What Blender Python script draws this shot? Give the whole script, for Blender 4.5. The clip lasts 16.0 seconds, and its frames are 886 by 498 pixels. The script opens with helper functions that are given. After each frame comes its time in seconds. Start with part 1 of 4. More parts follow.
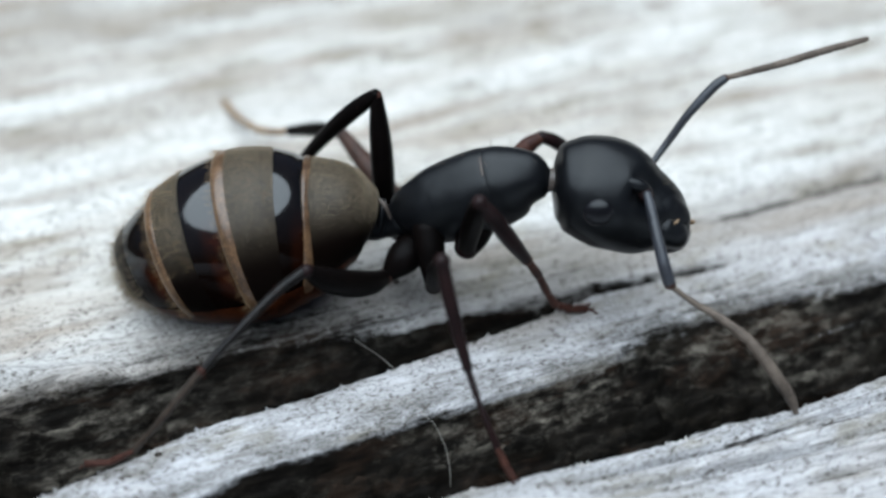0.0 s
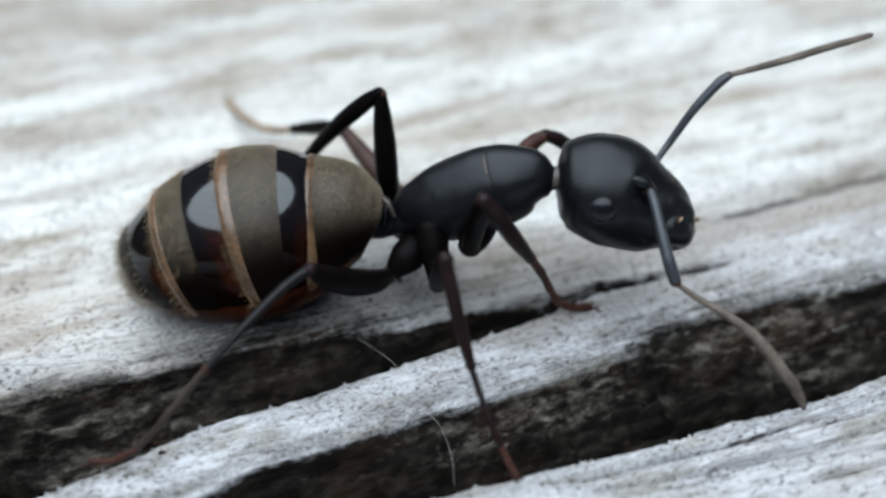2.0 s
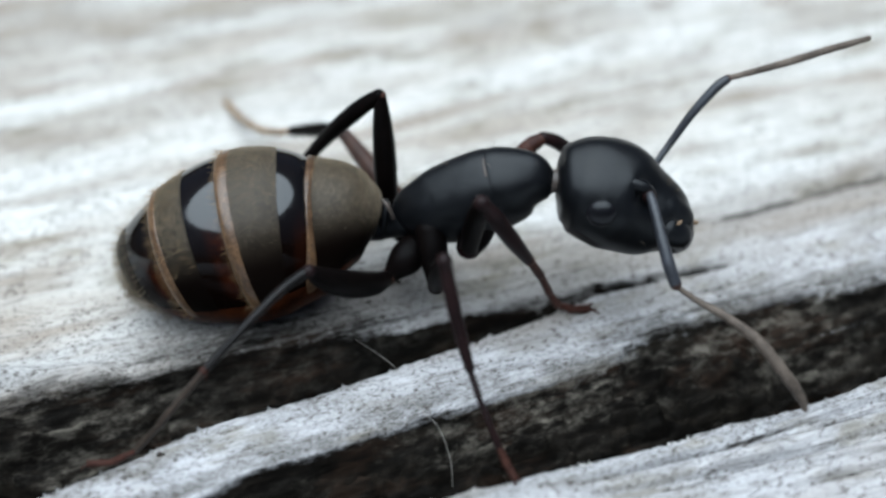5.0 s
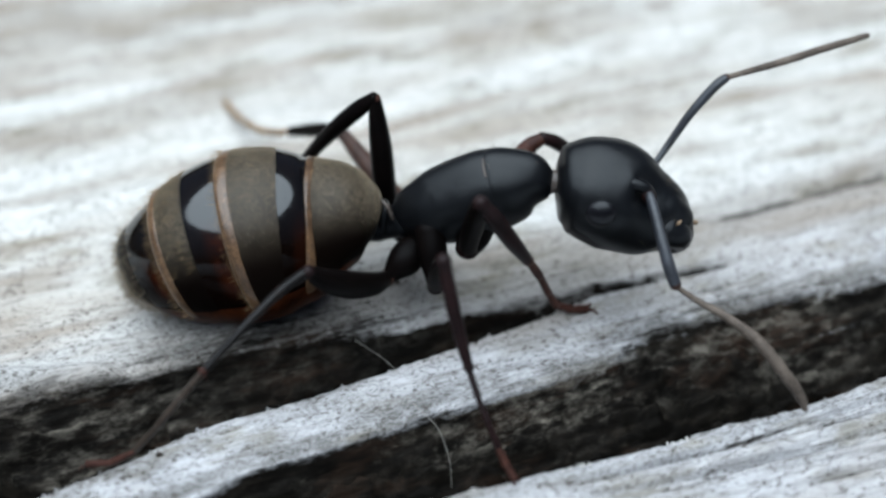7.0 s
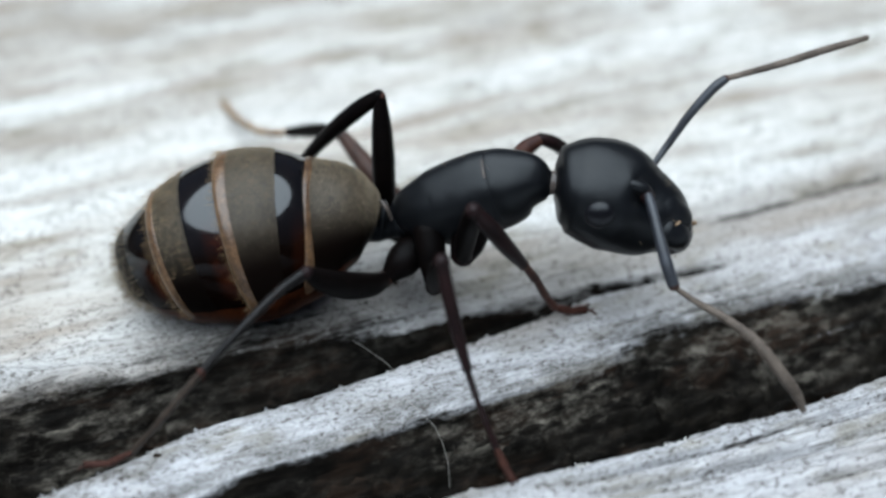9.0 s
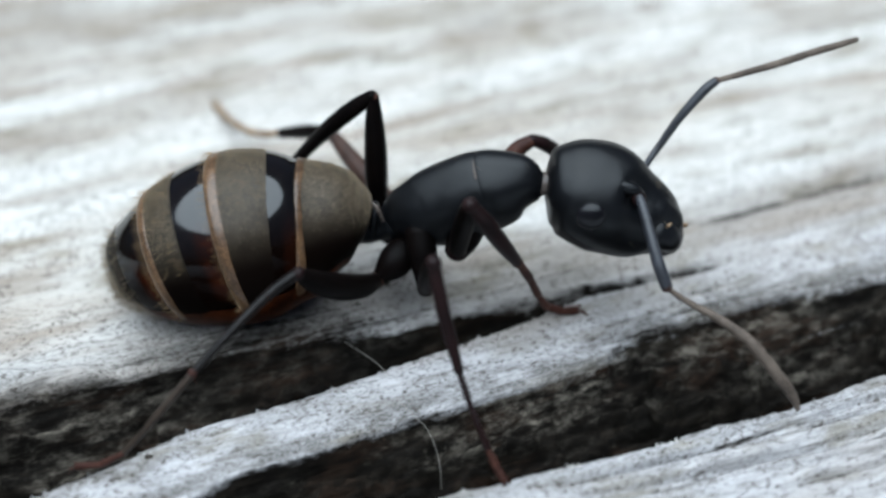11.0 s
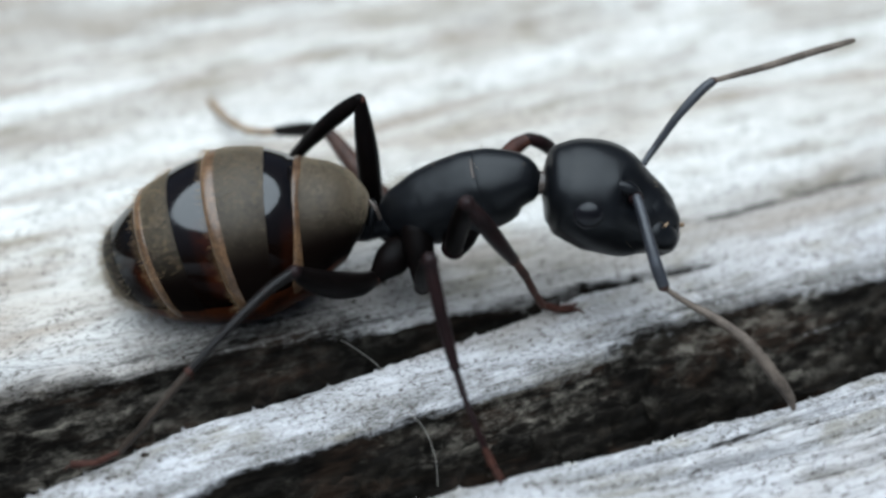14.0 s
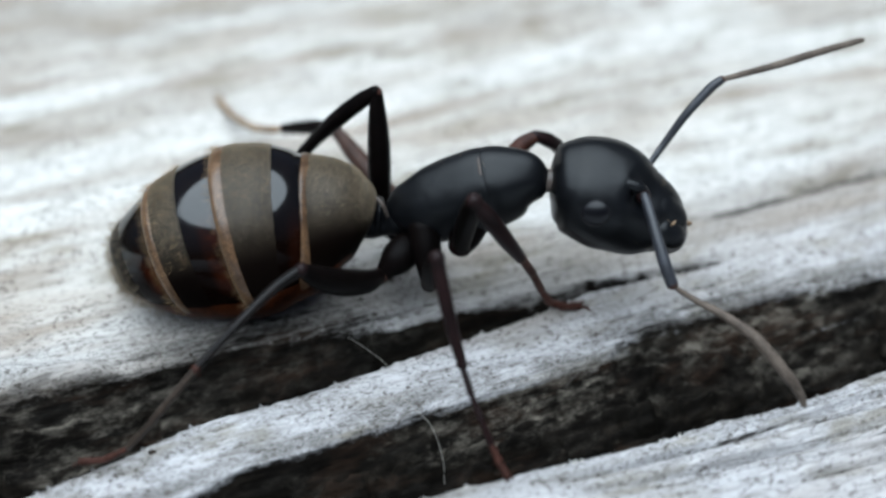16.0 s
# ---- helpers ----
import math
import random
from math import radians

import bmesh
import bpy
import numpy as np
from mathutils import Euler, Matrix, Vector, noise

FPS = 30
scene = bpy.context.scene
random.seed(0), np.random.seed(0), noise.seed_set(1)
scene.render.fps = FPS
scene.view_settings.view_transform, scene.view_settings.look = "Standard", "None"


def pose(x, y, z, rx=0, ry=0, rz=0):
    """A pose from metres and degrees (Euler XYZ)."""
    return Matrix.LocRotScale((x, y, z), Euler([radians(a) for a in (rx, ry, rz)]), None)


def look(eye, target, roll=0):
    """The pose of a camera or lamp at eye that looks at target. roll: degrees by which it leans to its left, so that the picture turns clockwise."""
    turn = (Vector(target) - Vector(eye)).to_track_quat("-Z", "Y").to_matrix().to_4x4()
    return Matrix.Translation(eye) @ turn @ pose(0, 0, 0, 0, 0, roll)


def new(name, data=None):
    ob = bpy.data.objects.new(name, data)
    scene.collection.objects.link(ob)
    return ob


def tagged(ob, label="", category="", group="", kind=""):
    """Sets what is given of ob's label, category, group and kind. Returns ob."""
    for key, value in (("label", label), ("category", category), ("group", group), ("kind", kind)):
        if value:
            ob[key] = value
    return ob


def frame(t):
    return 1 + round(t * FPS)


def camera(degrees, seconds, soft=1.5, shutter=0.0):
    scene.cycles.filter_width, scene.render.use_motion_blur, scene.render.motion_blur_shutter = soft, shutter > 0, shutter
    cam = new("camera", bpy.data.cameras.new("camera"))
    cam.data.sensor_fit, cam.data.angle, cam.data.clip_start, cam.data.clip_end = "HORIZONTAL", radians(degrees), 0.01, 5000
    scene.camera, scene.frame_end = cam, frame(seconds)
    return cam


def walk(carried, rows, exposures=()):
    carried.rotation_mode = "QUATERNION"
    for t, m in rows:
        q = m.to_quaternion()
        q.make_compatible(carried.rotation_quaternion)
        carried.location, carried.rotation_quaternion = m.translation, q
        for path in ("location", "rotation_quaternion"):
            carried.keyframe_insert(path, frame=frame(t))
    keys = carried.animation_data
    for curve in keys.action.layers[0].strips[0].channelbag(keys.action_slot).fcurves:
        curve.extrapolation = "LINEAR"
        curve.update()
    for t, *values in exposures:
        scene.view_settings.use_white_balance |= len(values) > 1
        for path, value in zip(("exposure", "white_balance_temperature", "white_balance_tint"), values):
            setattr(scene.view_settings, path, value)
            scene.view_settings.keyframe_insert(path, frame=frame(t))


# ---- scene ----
# All plans below are in millimetres; the meshes are scaled to metres as they are made.
MM = 0.001

# ---- camera: hand-held macro view, looking down on the timber ----
PITCH, DISTANCE = 38.0, 28.0
cam = camera(40, 16.0, soft=2.8)
EYE = Vector((0, -DISTANCE * math.cos(radians(PITCH)), DISTANCE * math.sin(radians(PITCH)))) * MM
cam.data.dof.use_dof = True
cam.data.dof.focus_distance = 24.4 * MM
cam.data.dof.aperture_fstop = 54
# small turns of the hand: seconds, degrees to the left, degrees up
SHAKE = [
    (0.0, -0.1221, 0.0365),
    (0.5, -0.0731, 0.1168),
    (1.0, -0.0491, 0.0509),
    (1.5, 0.0312, 0.1168),
    (2.0, 0.0384, -0.0403),
    (2.5, -0.0801, -0.0491),
    (3.0, -0.0806, 0.0838),
    (3.5, -0.0490, 0.0000),
    (4.0, 0.0000, 0.0000),
    (6.5, -0.0910, 0.1186),
    (7.0, -0.0787, 0.0507),
    (7.5, -0.2060, 0.0383),
    (8.0, -0.3760, 0.0800),
    (8.5, -0.2828, 0.1186),
    (9.0, -0.1674, 0.0769),
    (11.5, -0.6026, 0.1314),
    (12.0, -0.4982, 0.0837),
    (12.5, -0.5677, -0.0019),
    (13.0, -0.5746, -0.0384),
    (13.5, -0.5256, -0.0731),
    (14.0, -0.7304, 0.0309),
    (14.5, -0.7025, 0.0838),
    (15.0, -0.5785, 0.0365),
    (15.5, -0.4888, -0.0056),
    (16.0, -0.4069, -0.0821),
]


def aim(left, upward):
    return Matrix.Translation(EYE) @ pose(0, 0, 0, 90 - PITCH, 0, 0) @ pose(0, 0, 0, upward, left, 0)


walk(cam, [(t, aim(a, b)) for t, a, b in SHAKE], exposures=[(0, 0.15, 5750, 4.5), (16, 0.15, 5750, 4.5)])

# ---- light: overcast, brightest overhead ----
SUN_UP, SUN_ROUND = 81, 236
sky = bpy.data.worlds.new("overcast_sky")
scene.world = sky
sky.use_nodes = True
nodes, links = sky.node_tree.nodes, sky.node_tree.links
tex = nodes.new("ShaderNodeTexSky")
tex.sky_type = "NISHITA"
tex.sun_disc = False
tex.sun_elevation, tex.sun_rotation = radians(SUN_UP), radians(SUN_ROUND)
tex.air_density, tex.dust_density = 0.7, 9.0
links.new(tex.outputs[0], nodes["Background"].inputs[0])
nodes["Background"].inputs[1].default_value = 0.034
lamp = bpy.data.lights.new("sun", "SUN")
lamp.energy, lamp.angle, lamp.color = 5.1, radians(88), (1.0, 0.98, 0.95)
sun = new("sun", lamp)
a, b = radians(SUN_UP), radians(SUN_ROUND)
toward = Vector((math.sin(b) * math.cos(a), math.cos(b) * math.cos(a), math.sin(a)))
sun.matrix_world = look(toward * 0.2, (0, 0, 0))


# ---- materials ----
class Mat:
    """A node material with short ways to lay textures over one another."""

    def __init__(self, name, rough=0.5, coat=0.0, spec=0.5, sheen=0.0):
        self.m = bpy.data.materials.new(name)
        self.m.use_nodes = True
        self.t = self.m.node_tree
        self.p = self.t.nodes["Principled BSDF"]
        self.set("Roughness", rough)
        self.set("Coat Weight", coat)
        self.set("Specular IOR Level", spec)
        self.set("Sheen Weight", sheen)
        self.co = self.t.nodes.new("ShaderNodeTexCoord").outputs["Object"]

    def set(self, socket, value):
        if hasattr(value, "links"):
            self.t.links.new(value, self.p.inputs[socket])
        else:
            self.p.inputs[socket].default_value = value

    def noise(self, size, stretch=(1, 1, 1), detail=4.0, rough=0.55, shift=0.0):
        """Noise whose lumps are about size millimetres, longer along an axis by its stretch."""
        mp = self.t.nodes.new("ShaderNodeMapping")
        mp.inputs["Scale"].default_value = [1 / (size * MM * k) for k in stretch]
        mp.inputs["Location"].default_value = (shift, shift * 0.7, 0)
        self.t.links.new(self.co, mp.inputs["Vector"])
        n = self.t.nodes.new("ShaderNodeTexNoise")
        n.inputs["Scale"].default_value = 1.0
        n.inputs["Detail"].default_value = detail
        n.inputs["Roughness"].default_value = rough
        self.t.links.new(mp.outputs[0], n.inputs["Vector"])
        return n.outputs[0]

    def ramp(self, value, low, high):
        r = self.t.nodes.new("ShaderNodeMapRange")
        r.interpolation_type = "SMOOTHSTEP"
        r.inputs["From Min"].default_value, r.inputs["From Max"].default_value = low, high
        self.t.links.new(value, r.inputs["Value"])
        return r.outputs[0]

    def math(self, op, a, b):
        n = self.t.nodes.new("ShaderNodeMath")
        n.operation = op
        for i, v in enumerate((a, b)):
            if hasattr(v, "links"):
                self.t.links.new(v, n.inputs[i])
            else:
                n.inputs[i].default_value = v
        return n.outputs[0]

    def across(self):
        n = self.t.nodes.new("ShaderNodeSeparateXYZ")
        self.t.links.new(self.co, n.inputs[0])
        return n.outputs[1]

    def attribute(self, name):
        n = self.t.nodes.new("ShaderNodeAttribute")
        n.attribute_name = name
        return n.outputs["Fac"]

    def mix(self, fac, a, b):
        n = self.t.nodes.new("ShaderNodeMix")
        n.data_type = "RGBA"
        for i, v in ((0, fac), (6, a), (7, b)):
            if hasattr(v, "links"):
                self.t.links.new(v, n.inputs[i])
            else:
                n.inputs[i].default_value = (*v, 1) if i else v
        return n.outputs[2]

    def bump(self, height, depth, strength=1.0):
        n = self.t.nodes.new("ShaderNodeBump")
        n.inputs["Distance"].default_value = depth * MM
        n.inputs["Strength"].default_value = strength
        self.t.links.new(height, n.inputs["Height"])
        self.set("Normal", n.outputs[0])


def wood_material():
    m = Mat("weathered_grey_wood", 0.75, spec=0.06)
    patches = m.noise(3.0, (5.5, 1, 1), 3)
    stains = m.noise(1.2, (5.5, 1, 1), 4, shift=7)
    fibres = m.noise(0.16, (14, 1, 1), 5, 0.65, shift=3)
    fine = m.noise(0.055, (7, 1, 1), 3, shift=11)
    specks = m.noise(0.075, (1.5, 1, 1), 3, 0.6, shift=5)
    speck_zone = m.noise(1.6, (2.2, 1, 1), 3, shift=21)
    broad = m.noise(2.4, (5.0, 1, 1), 5, 0.58, shift=51)
    # the near strips have a cooler, slightly darker base than the far ones
    far = m.ramp(m.across(), -4.5 * MM, 1.5 * MM)
    warm = m.math("ADD", 0.35, m.math("MULTIPLY", far, 0.65))
    colour = m.mix(m.ramp(patches, 0.40, 0.66), m.mix(far, (0.535, 0.556, 0.594), (0.598, 0.613, 0.604)), m.mix(far, (0.38, 0.385, 0.395), (0.42, 0.40, 0.365)))
    colour = m.mix(m.math("MULTIPLY", m.ramp(broad, 0.48, 0.66), m.math("MULTIPLY", warm, 0.48)), colour, (0.26, 0.225, 0.18))
    colour = m.mix(m.math("MULTIPLY", m.ramp(stains, 0.52, 0.70), m.math("MULTIPLY", warm, 0.65)), colour, (0.23, 0.185, 0.14))
    colour = m.mix(m.math("MULTIPLY", m.ramp(fibres, 0.50, 0.72), 0.55), colour, (0.16, 0.15, 0.14))
    colour = m.mix(m.math("MULTIPLY", m.ramp(fine, 0.48, 0.70), 0.40), colour, (0.18, 0.175, 0.17))
    blotch = m.noise(0.62, (3.2, 1, 1), 6, 0.66, shift=81)
    blotch_zone = m.noise(3.5, (1.6, 1, 1), 3, shift=91)
    colour = m.mix(m.math("MULTIPLY", m.ramp(blotch, 0.47, 0.66), m.math("MULTIPLY", m.ramp(blotch_zone, 0.36, 0.60), 0.75)), colour, (0.19, 0.175, 0.13))
    stain = m.math("MULTIPLY", m.attribute("stain"), m.math("ADD", 0.6, m.math("MULTIPLY", m.ramp(blotch, 0.35, 0.65), 0.4)))
    colour = m.mix(stain, colour, (0.135, 0.103, 0.068))
    # grey mildew in soft clouds, painting some shade as well, and black grains
    mildew_shade = m.attribute("mildew_shade")
    grains = m.noise(0.055, (1.5, 1, 1), 2, 0.5, shift=15)
    mottle = m.noise(0.45, (2.2, 1, 1), 5, 0.65, shift=25)
    grains_zone = m.ramp(mottle, 0.30, 0.56)
    colour = m.mix(m.math("MULTIPLY", mildew_shade, m.math("MULTIPLY", m.ramp(mottle, 0.24, 0.60), 0.88)), colour, (0.135, 0.138, 0.138))
    colour = m.mix(m.math("MULTIPLY", m.math("MULTIPLY", mildew_shade, grains_zone), m.math("MULTIPLY", m.ramp(grains, 0.42, 0.68), 0.80)), colour, (0.065, 0.060, 0.054))
    colour = m.mix(m.math("MULTIPLY", m.ramp(specks, 0.55, 0.66), m.math("MULTIPLY", m.ramp(speck_zone, 0.30, 0.54), 0.85)), colour, (0.055, 0.048, 0.042))
    flecks = m.noise(0.14, (1.4, 1, 1), 3, 0.6, shift=111)
    colour = m.mix(m.math("MULTIPLY", m.ramp(flecks, 0.56, 0.68), m.math("MULTIPLY", m.ramp(mottle, 0.30, 0.56), 0.78)), colour, (0.07, 0.062, 0.055))
    # dark, rotten wood in the open checks, near black to paint their shade too
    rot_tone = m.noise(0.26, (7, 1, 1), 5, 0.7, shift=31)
    rot_shade = m.mix(m.ramp(rot_tone, 0.42, 0.74), (0.0036, 0.0034, 0.0029), (0.0145, 0.0125, 0.0098))
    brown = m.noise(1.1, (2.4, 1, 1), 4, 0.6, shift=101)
    rot_shade = m.mix(m.math("MULTIPLY", m.ramp(brown, 0.50, 0.68), m.math("MULTIPLY", m.ramp(rot_tone, 0.36, 0.62), 0.6)), rot_shade, (0.028, 0.0165, 0.0108))
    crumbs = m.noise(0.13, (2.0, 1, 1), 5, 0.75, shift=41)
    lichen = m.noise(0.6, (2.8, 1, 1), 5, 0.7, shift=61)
    rot_shade = m.mix(m.math("MULTIPLY", m.ramp(crumbs, 0.44, 0.66), m.math("MULTIPLY", m.ramp(lichen, 0.52, 0.70), m.math("SUBTRACT", 0.42, m.math("MULTIPLY", m.attribute("pit"), 0.42)))), rot_shade, (0.10, 0.094, 0.078))
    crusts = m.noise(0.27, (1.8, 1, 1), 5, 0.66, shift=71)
    rot_shade = m.mix(m.math("MULTIPLY", m.attribute("crust"), m.math("MULTIPLY", m.ramp(crusts, 0.42, 0.72), m.math("MULTIPLY", m.ramp(lichen, 0.38, 0.58), 0.85))), rot_shade, (0.165, 0.155, 0.132))
    # near-black colour in the hole paints the shade of its depth
    rot_shade = m.mix(m.attribute("pit"), rot_shade, (0.003, 0.0028, 0.0025))
    decay_shade = m.attribute("decay_shade")
    edge = m.math("ADD", decay_shade, m.math("MULTIPLY", m.math("SUBTRACT", fibres, 0.5), 0.9))
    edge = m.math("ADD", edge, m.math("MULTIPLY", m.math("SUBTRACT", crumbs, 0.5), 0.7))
    m.set("Base Color", m.mix(m.ramp(edge, 0.32, 0.66), colour, rot_shade))
    m.set("Roughness", m.math("ADD", 0.6, m.math("MULTIPLY", fine, 0.3)))
    relief = m.math("ADD", m.math("MULTIPLY", fibres, 1.0), m.math("ADD", m.math("MULTIPLY", fine, 0.5), m.math("MULTIPLY", specks, 0.5)))
    m.bump(relief, 0.05, 0.8)
    return m.m


def cuticle(name, dark, light, rough, grain=0.03, depth=0.004, coat=0.0, spec=0.5, lump=0.5, dent=0.0, flank_shade=None, amber=None, pits=0.0):
    m = Mat(name, rough, coat, spec)
    m.set("Coat IOR", 1.5)
    m.set("Coat Roughness", 0.04)
    m.set("Specular Tint", (0.86, 0.94, 1.0, 1))
    big = m.noise(lump, detail=3)
    small = m.noise(grain, detail=3, shift=4)
    colour = m.mix(m.ramp(m.math("MULTIPLY", m.math("ADD", big, small), 0.5), 0.34, 0.68), dark, light)
    if flank_shade:
        # flanks darkened and their gloss cut to paint the shade low on the gaster
        side = m.attribute("flank_shade")
        colour = m.mix(side, colour, flank_shade)
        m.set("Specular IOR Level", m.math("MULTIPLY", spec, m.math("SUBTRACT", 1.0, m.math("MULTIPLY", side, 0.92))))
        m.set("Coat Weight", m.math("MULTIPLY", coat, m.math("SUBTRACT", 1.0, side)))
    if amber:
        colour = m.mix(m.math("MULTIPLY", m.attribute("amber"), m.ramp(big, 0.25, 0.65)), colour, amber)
    m.set("Base Color", colour)
    m.set("Roughness", m.math("ADD", rough - 0.08, m.math("MULTIPLY", small, 0.16)))
    relief = m.math("ADD", m.math("MULTIPLY", small, depth), m.math("MULTIPLY", m.noise(0.85, detail=1.5, shift=9), dent))
    if pits:
        relief = m.math("SUBTRACT", relief, m.math("MULTIPLY", m.ramp(m.noise(0.07, detail=1, shift=17), 0.58, 0.72), pits))
    m.bump(relief, 1.0, 0.6)
    return m.m


WOOD = wood_material()
BLACK = cuticle("satin_black_cuticle", (0.0016, 0.0018, 0.0024), (0.0048, 0.0054, 0.007), 0.38, 0.030, 0.006, spec=0.30, dent=0.10, pits=0.002)
GLOSS = cuticle("polished_black_cuticle", (0.002, 0.0016, 0.0016), (0.0048, 0.0036, 0.0034), 0.10, 0.05, 0.0004, coat=0.24, spec=0.55, flank_shade=(0.0035, 0.0018, 0.0013), amber=(0.036, 0.009, 0.0035))
DULL = cuticle("downy_brown_cuticle", (0.026, 0.021, 0.015), (0.056, 0.046, 0.032), 0.36, 0.024, 0.010, spec=0.22, lump=0.35, flank_shade=(0.004, 0.0026, 0.002))
ASHY = cuticle("downy_grey_cuticle", (0.024, 0.0205, 0.015), (0.054, 0.046, 0.034), 0.38, 0.024, 0.010, spec=0.16, lump=0.35, flank_shade=(0.0035, 0.0024, 0.002))
TAIL = cuticle("downy_tail_cuticle", (0.003, 0.0026, 0.0022), (0.010, 0.0088, 0.0072), 0.38, 0.03, 0.006, spec=0.14, lump=0.35, flank_shade=(0.003, 0.0022, 0.002))
RIM = cuticle("golden_membrane", (0.032, 0.016, 0.007), (0.165, 0.098, 0.050), 0.34, 0.05, 0.006, coat=0.25)
BELLY = cuticle("reddish_brown_cuticle", (0.010, 0.003, 0.0015), (0.072, 0.020, 0.0065), 0.30, 0.06, 0.003, spec=0.05)
FLANK = cuticle("dark_brown_flank", (0.0025, 0.0017, 0.0013), (0.012, 0.0052, 0.0033), 0.32, 0.05, 0.004, spec=0.09)
LIMB = cuticle("black_brown_limb", (0.0016, 0.0013, 0.0013), (0.0042, 0.0029, 0.0027), 0.44, 0.03, 0.003, spec=0.05)
RED = cuticle("red_brown_limb", (0.0046, 0.0026, 0.0028), (0.0165, 0.0077, 0.0078), 0.42, 0.03, 0.004, spec=0.14)
TARSUS = cuticle("rusty_tarsus", (0.020, 0.0085, 0.0065), (0.078, 0.034, 0.025), 0.50, 0.03, 0.005, spec=0.15)
TAN = cuticle("tan_tarsus", (0.14, 0.098, 0.062), (0.30, 0.225, 0.15), 0.50, 0.03, 0.005, spec=0.15)
ROSY = cuticle("rosy_brown_limb", (0.018, 0.010, 0.0075), (0.066, 0.036, 0.027), 0.42, 0.03, 0.004, spec=0.2)
SHIN = cuticle("sheeny_brown_shin", (0.0030, 0.0024, 0.0023), (0.0085, 0.0062, 0.0056), 0.34, 0.03, 0.003, spec=0.18)
INSTEP = cuticle("dull_tan_instep", (0.015, 0.011, 0.008), (0.054, 0.040, 0.031), 0.40, 0.03, 0.004, spec=0.25)
FEELER = cuticle("grey_brown_feeler", (0.046, 0.038, 0.032), (0.150, 0.127, 0.106), 0.55, 0.03, 0.006, spec=0.15)
SCAPE = cuticle("slate_feeler", (0.010, 0.011, 0.014), (0.038, 0.042, 0.053), 0.42, 0.03, 0.004)
EYE_MAT = cuticle("black_eye", (0.003, 0.003, 0.004), (0.008, 0.008, 0.010), 0.20, 0.018, 0.004, spec=0.3)
PALE = cuticle("pale_membrane", (0.03, 0.024, 0.021), (0.10, 0.082, 0.070), 0.45, 0.03, 0.004)
DOWN = cuticle("pale_down", (0.15, 0.125, 0.088), (0.30, 0.25, 0.178), 0.45, 0.05, 0.0, spec=0.15)
BRISTLE = cuticle("golden_bristle", (0.18, 0.12, 0.055), (0.40, 0.29, 0.17), 0.40, 0.05, 0.0, spec=0.15)
FIBRE = cuticle("white_fibre", (0.45, 0.46, 0.46), (0.60, 0.60, 0.58), 0.55, 0.05, 0.0, spec=0.15)
STRAND = cuticle("grey_strand", (0.17, 0.165, 0.155), (0.34, 0.33, 0.31), 0.45, 0.05, 0.0, spec=0.15)

# ---- making meshes ----
PIVOT = {}


def part(name, bm, material, parent, label="", pivot=None, smooth=True):
    """Links a bmesh, planned in millimetres in the place's own axes, as one mesh under a thing or a part."""
    pivot = Vector(pivot) if pivot is not None else PIVOT[parent.name].copy() if parent else Vector((0, 0, 0))
    for v in bm.verts:
        v.co = (v.co - pivot) * MM
    bmesh.ops.recalc_face_normals(bm, faces=bm.faces)
    data = bpy.data.meshes.new(name)
    bm.to_mesh(data)
    bm.free()
    for m in material if isinstance(material, (list, tuple)) else (material,):
        data.materials.append(m)
    if smooth:
        data.polygons.foreach_set("use_smooth", [True] * len(data.polygons))
    ob = new(name, data)
    PIVOT[ob.name] = pivot
    if parent:
        ob.parent = parent
        ob.location = (pivot - PIVOT[parent.name]) * MM
    else:
        ob.location = pivot * MM
    if label:
        tagged(ob, label)
    return ob


def thing(name, at, label, category, group=""):
    ob = new(name)
    ob.empty_display_size = 0.001
    PIVOT[ob.name] = Vector(at)
    ob.location = PIVOT[ob.name] * MM
    return tagged(ob, label, category, group)


def glide(rows, n):
    """n rows on a smooth curve through the given rows of numbers."""
    k = np.array(rows, float)
    k = np.vstack([2 * k[0] - k[1], k, 2 * k[-1] - k[-2]])
    out = []
    for x in np.linspace(0, len(rows) - 1, n):
        i = min(int(x), len(rows) - 2)
        f = x - i
        a, b, c, d = k[i:i + 4]
        out.append(0.5 * (2 * b + (c - a) * f + (2 * a - 5 * b + 4 * c - d) * f * f + (3 * b - a - 3 * c + d) * f ** 3))
    return np.array(out)


def rings(samples, upward=(0, 0, 1)):
    """For rows x, y, z, half width, half height: each one's centre, side and top vectors."""
    out, last = [], Vector(upward)
    pts = [Vector(s[:3]) for s in samples]
    for i, s in enumerate(samples):
        along = (pts[min(i + 1, len(pts) - 1)] - pts[max(i - 1, 0)]).normalized()
        top = (last - along * last.dot(along))
        top = top.normalized() if top.length > 1e-6 else along.orthogonal().normalized()
        last = top
        side = along.cross(top)
        wide, high = max(float(s[3]), 0.002), max(float(s[-1]), 0.002)
        out.append((pts[i], side * wide, top * high, along))
    return out


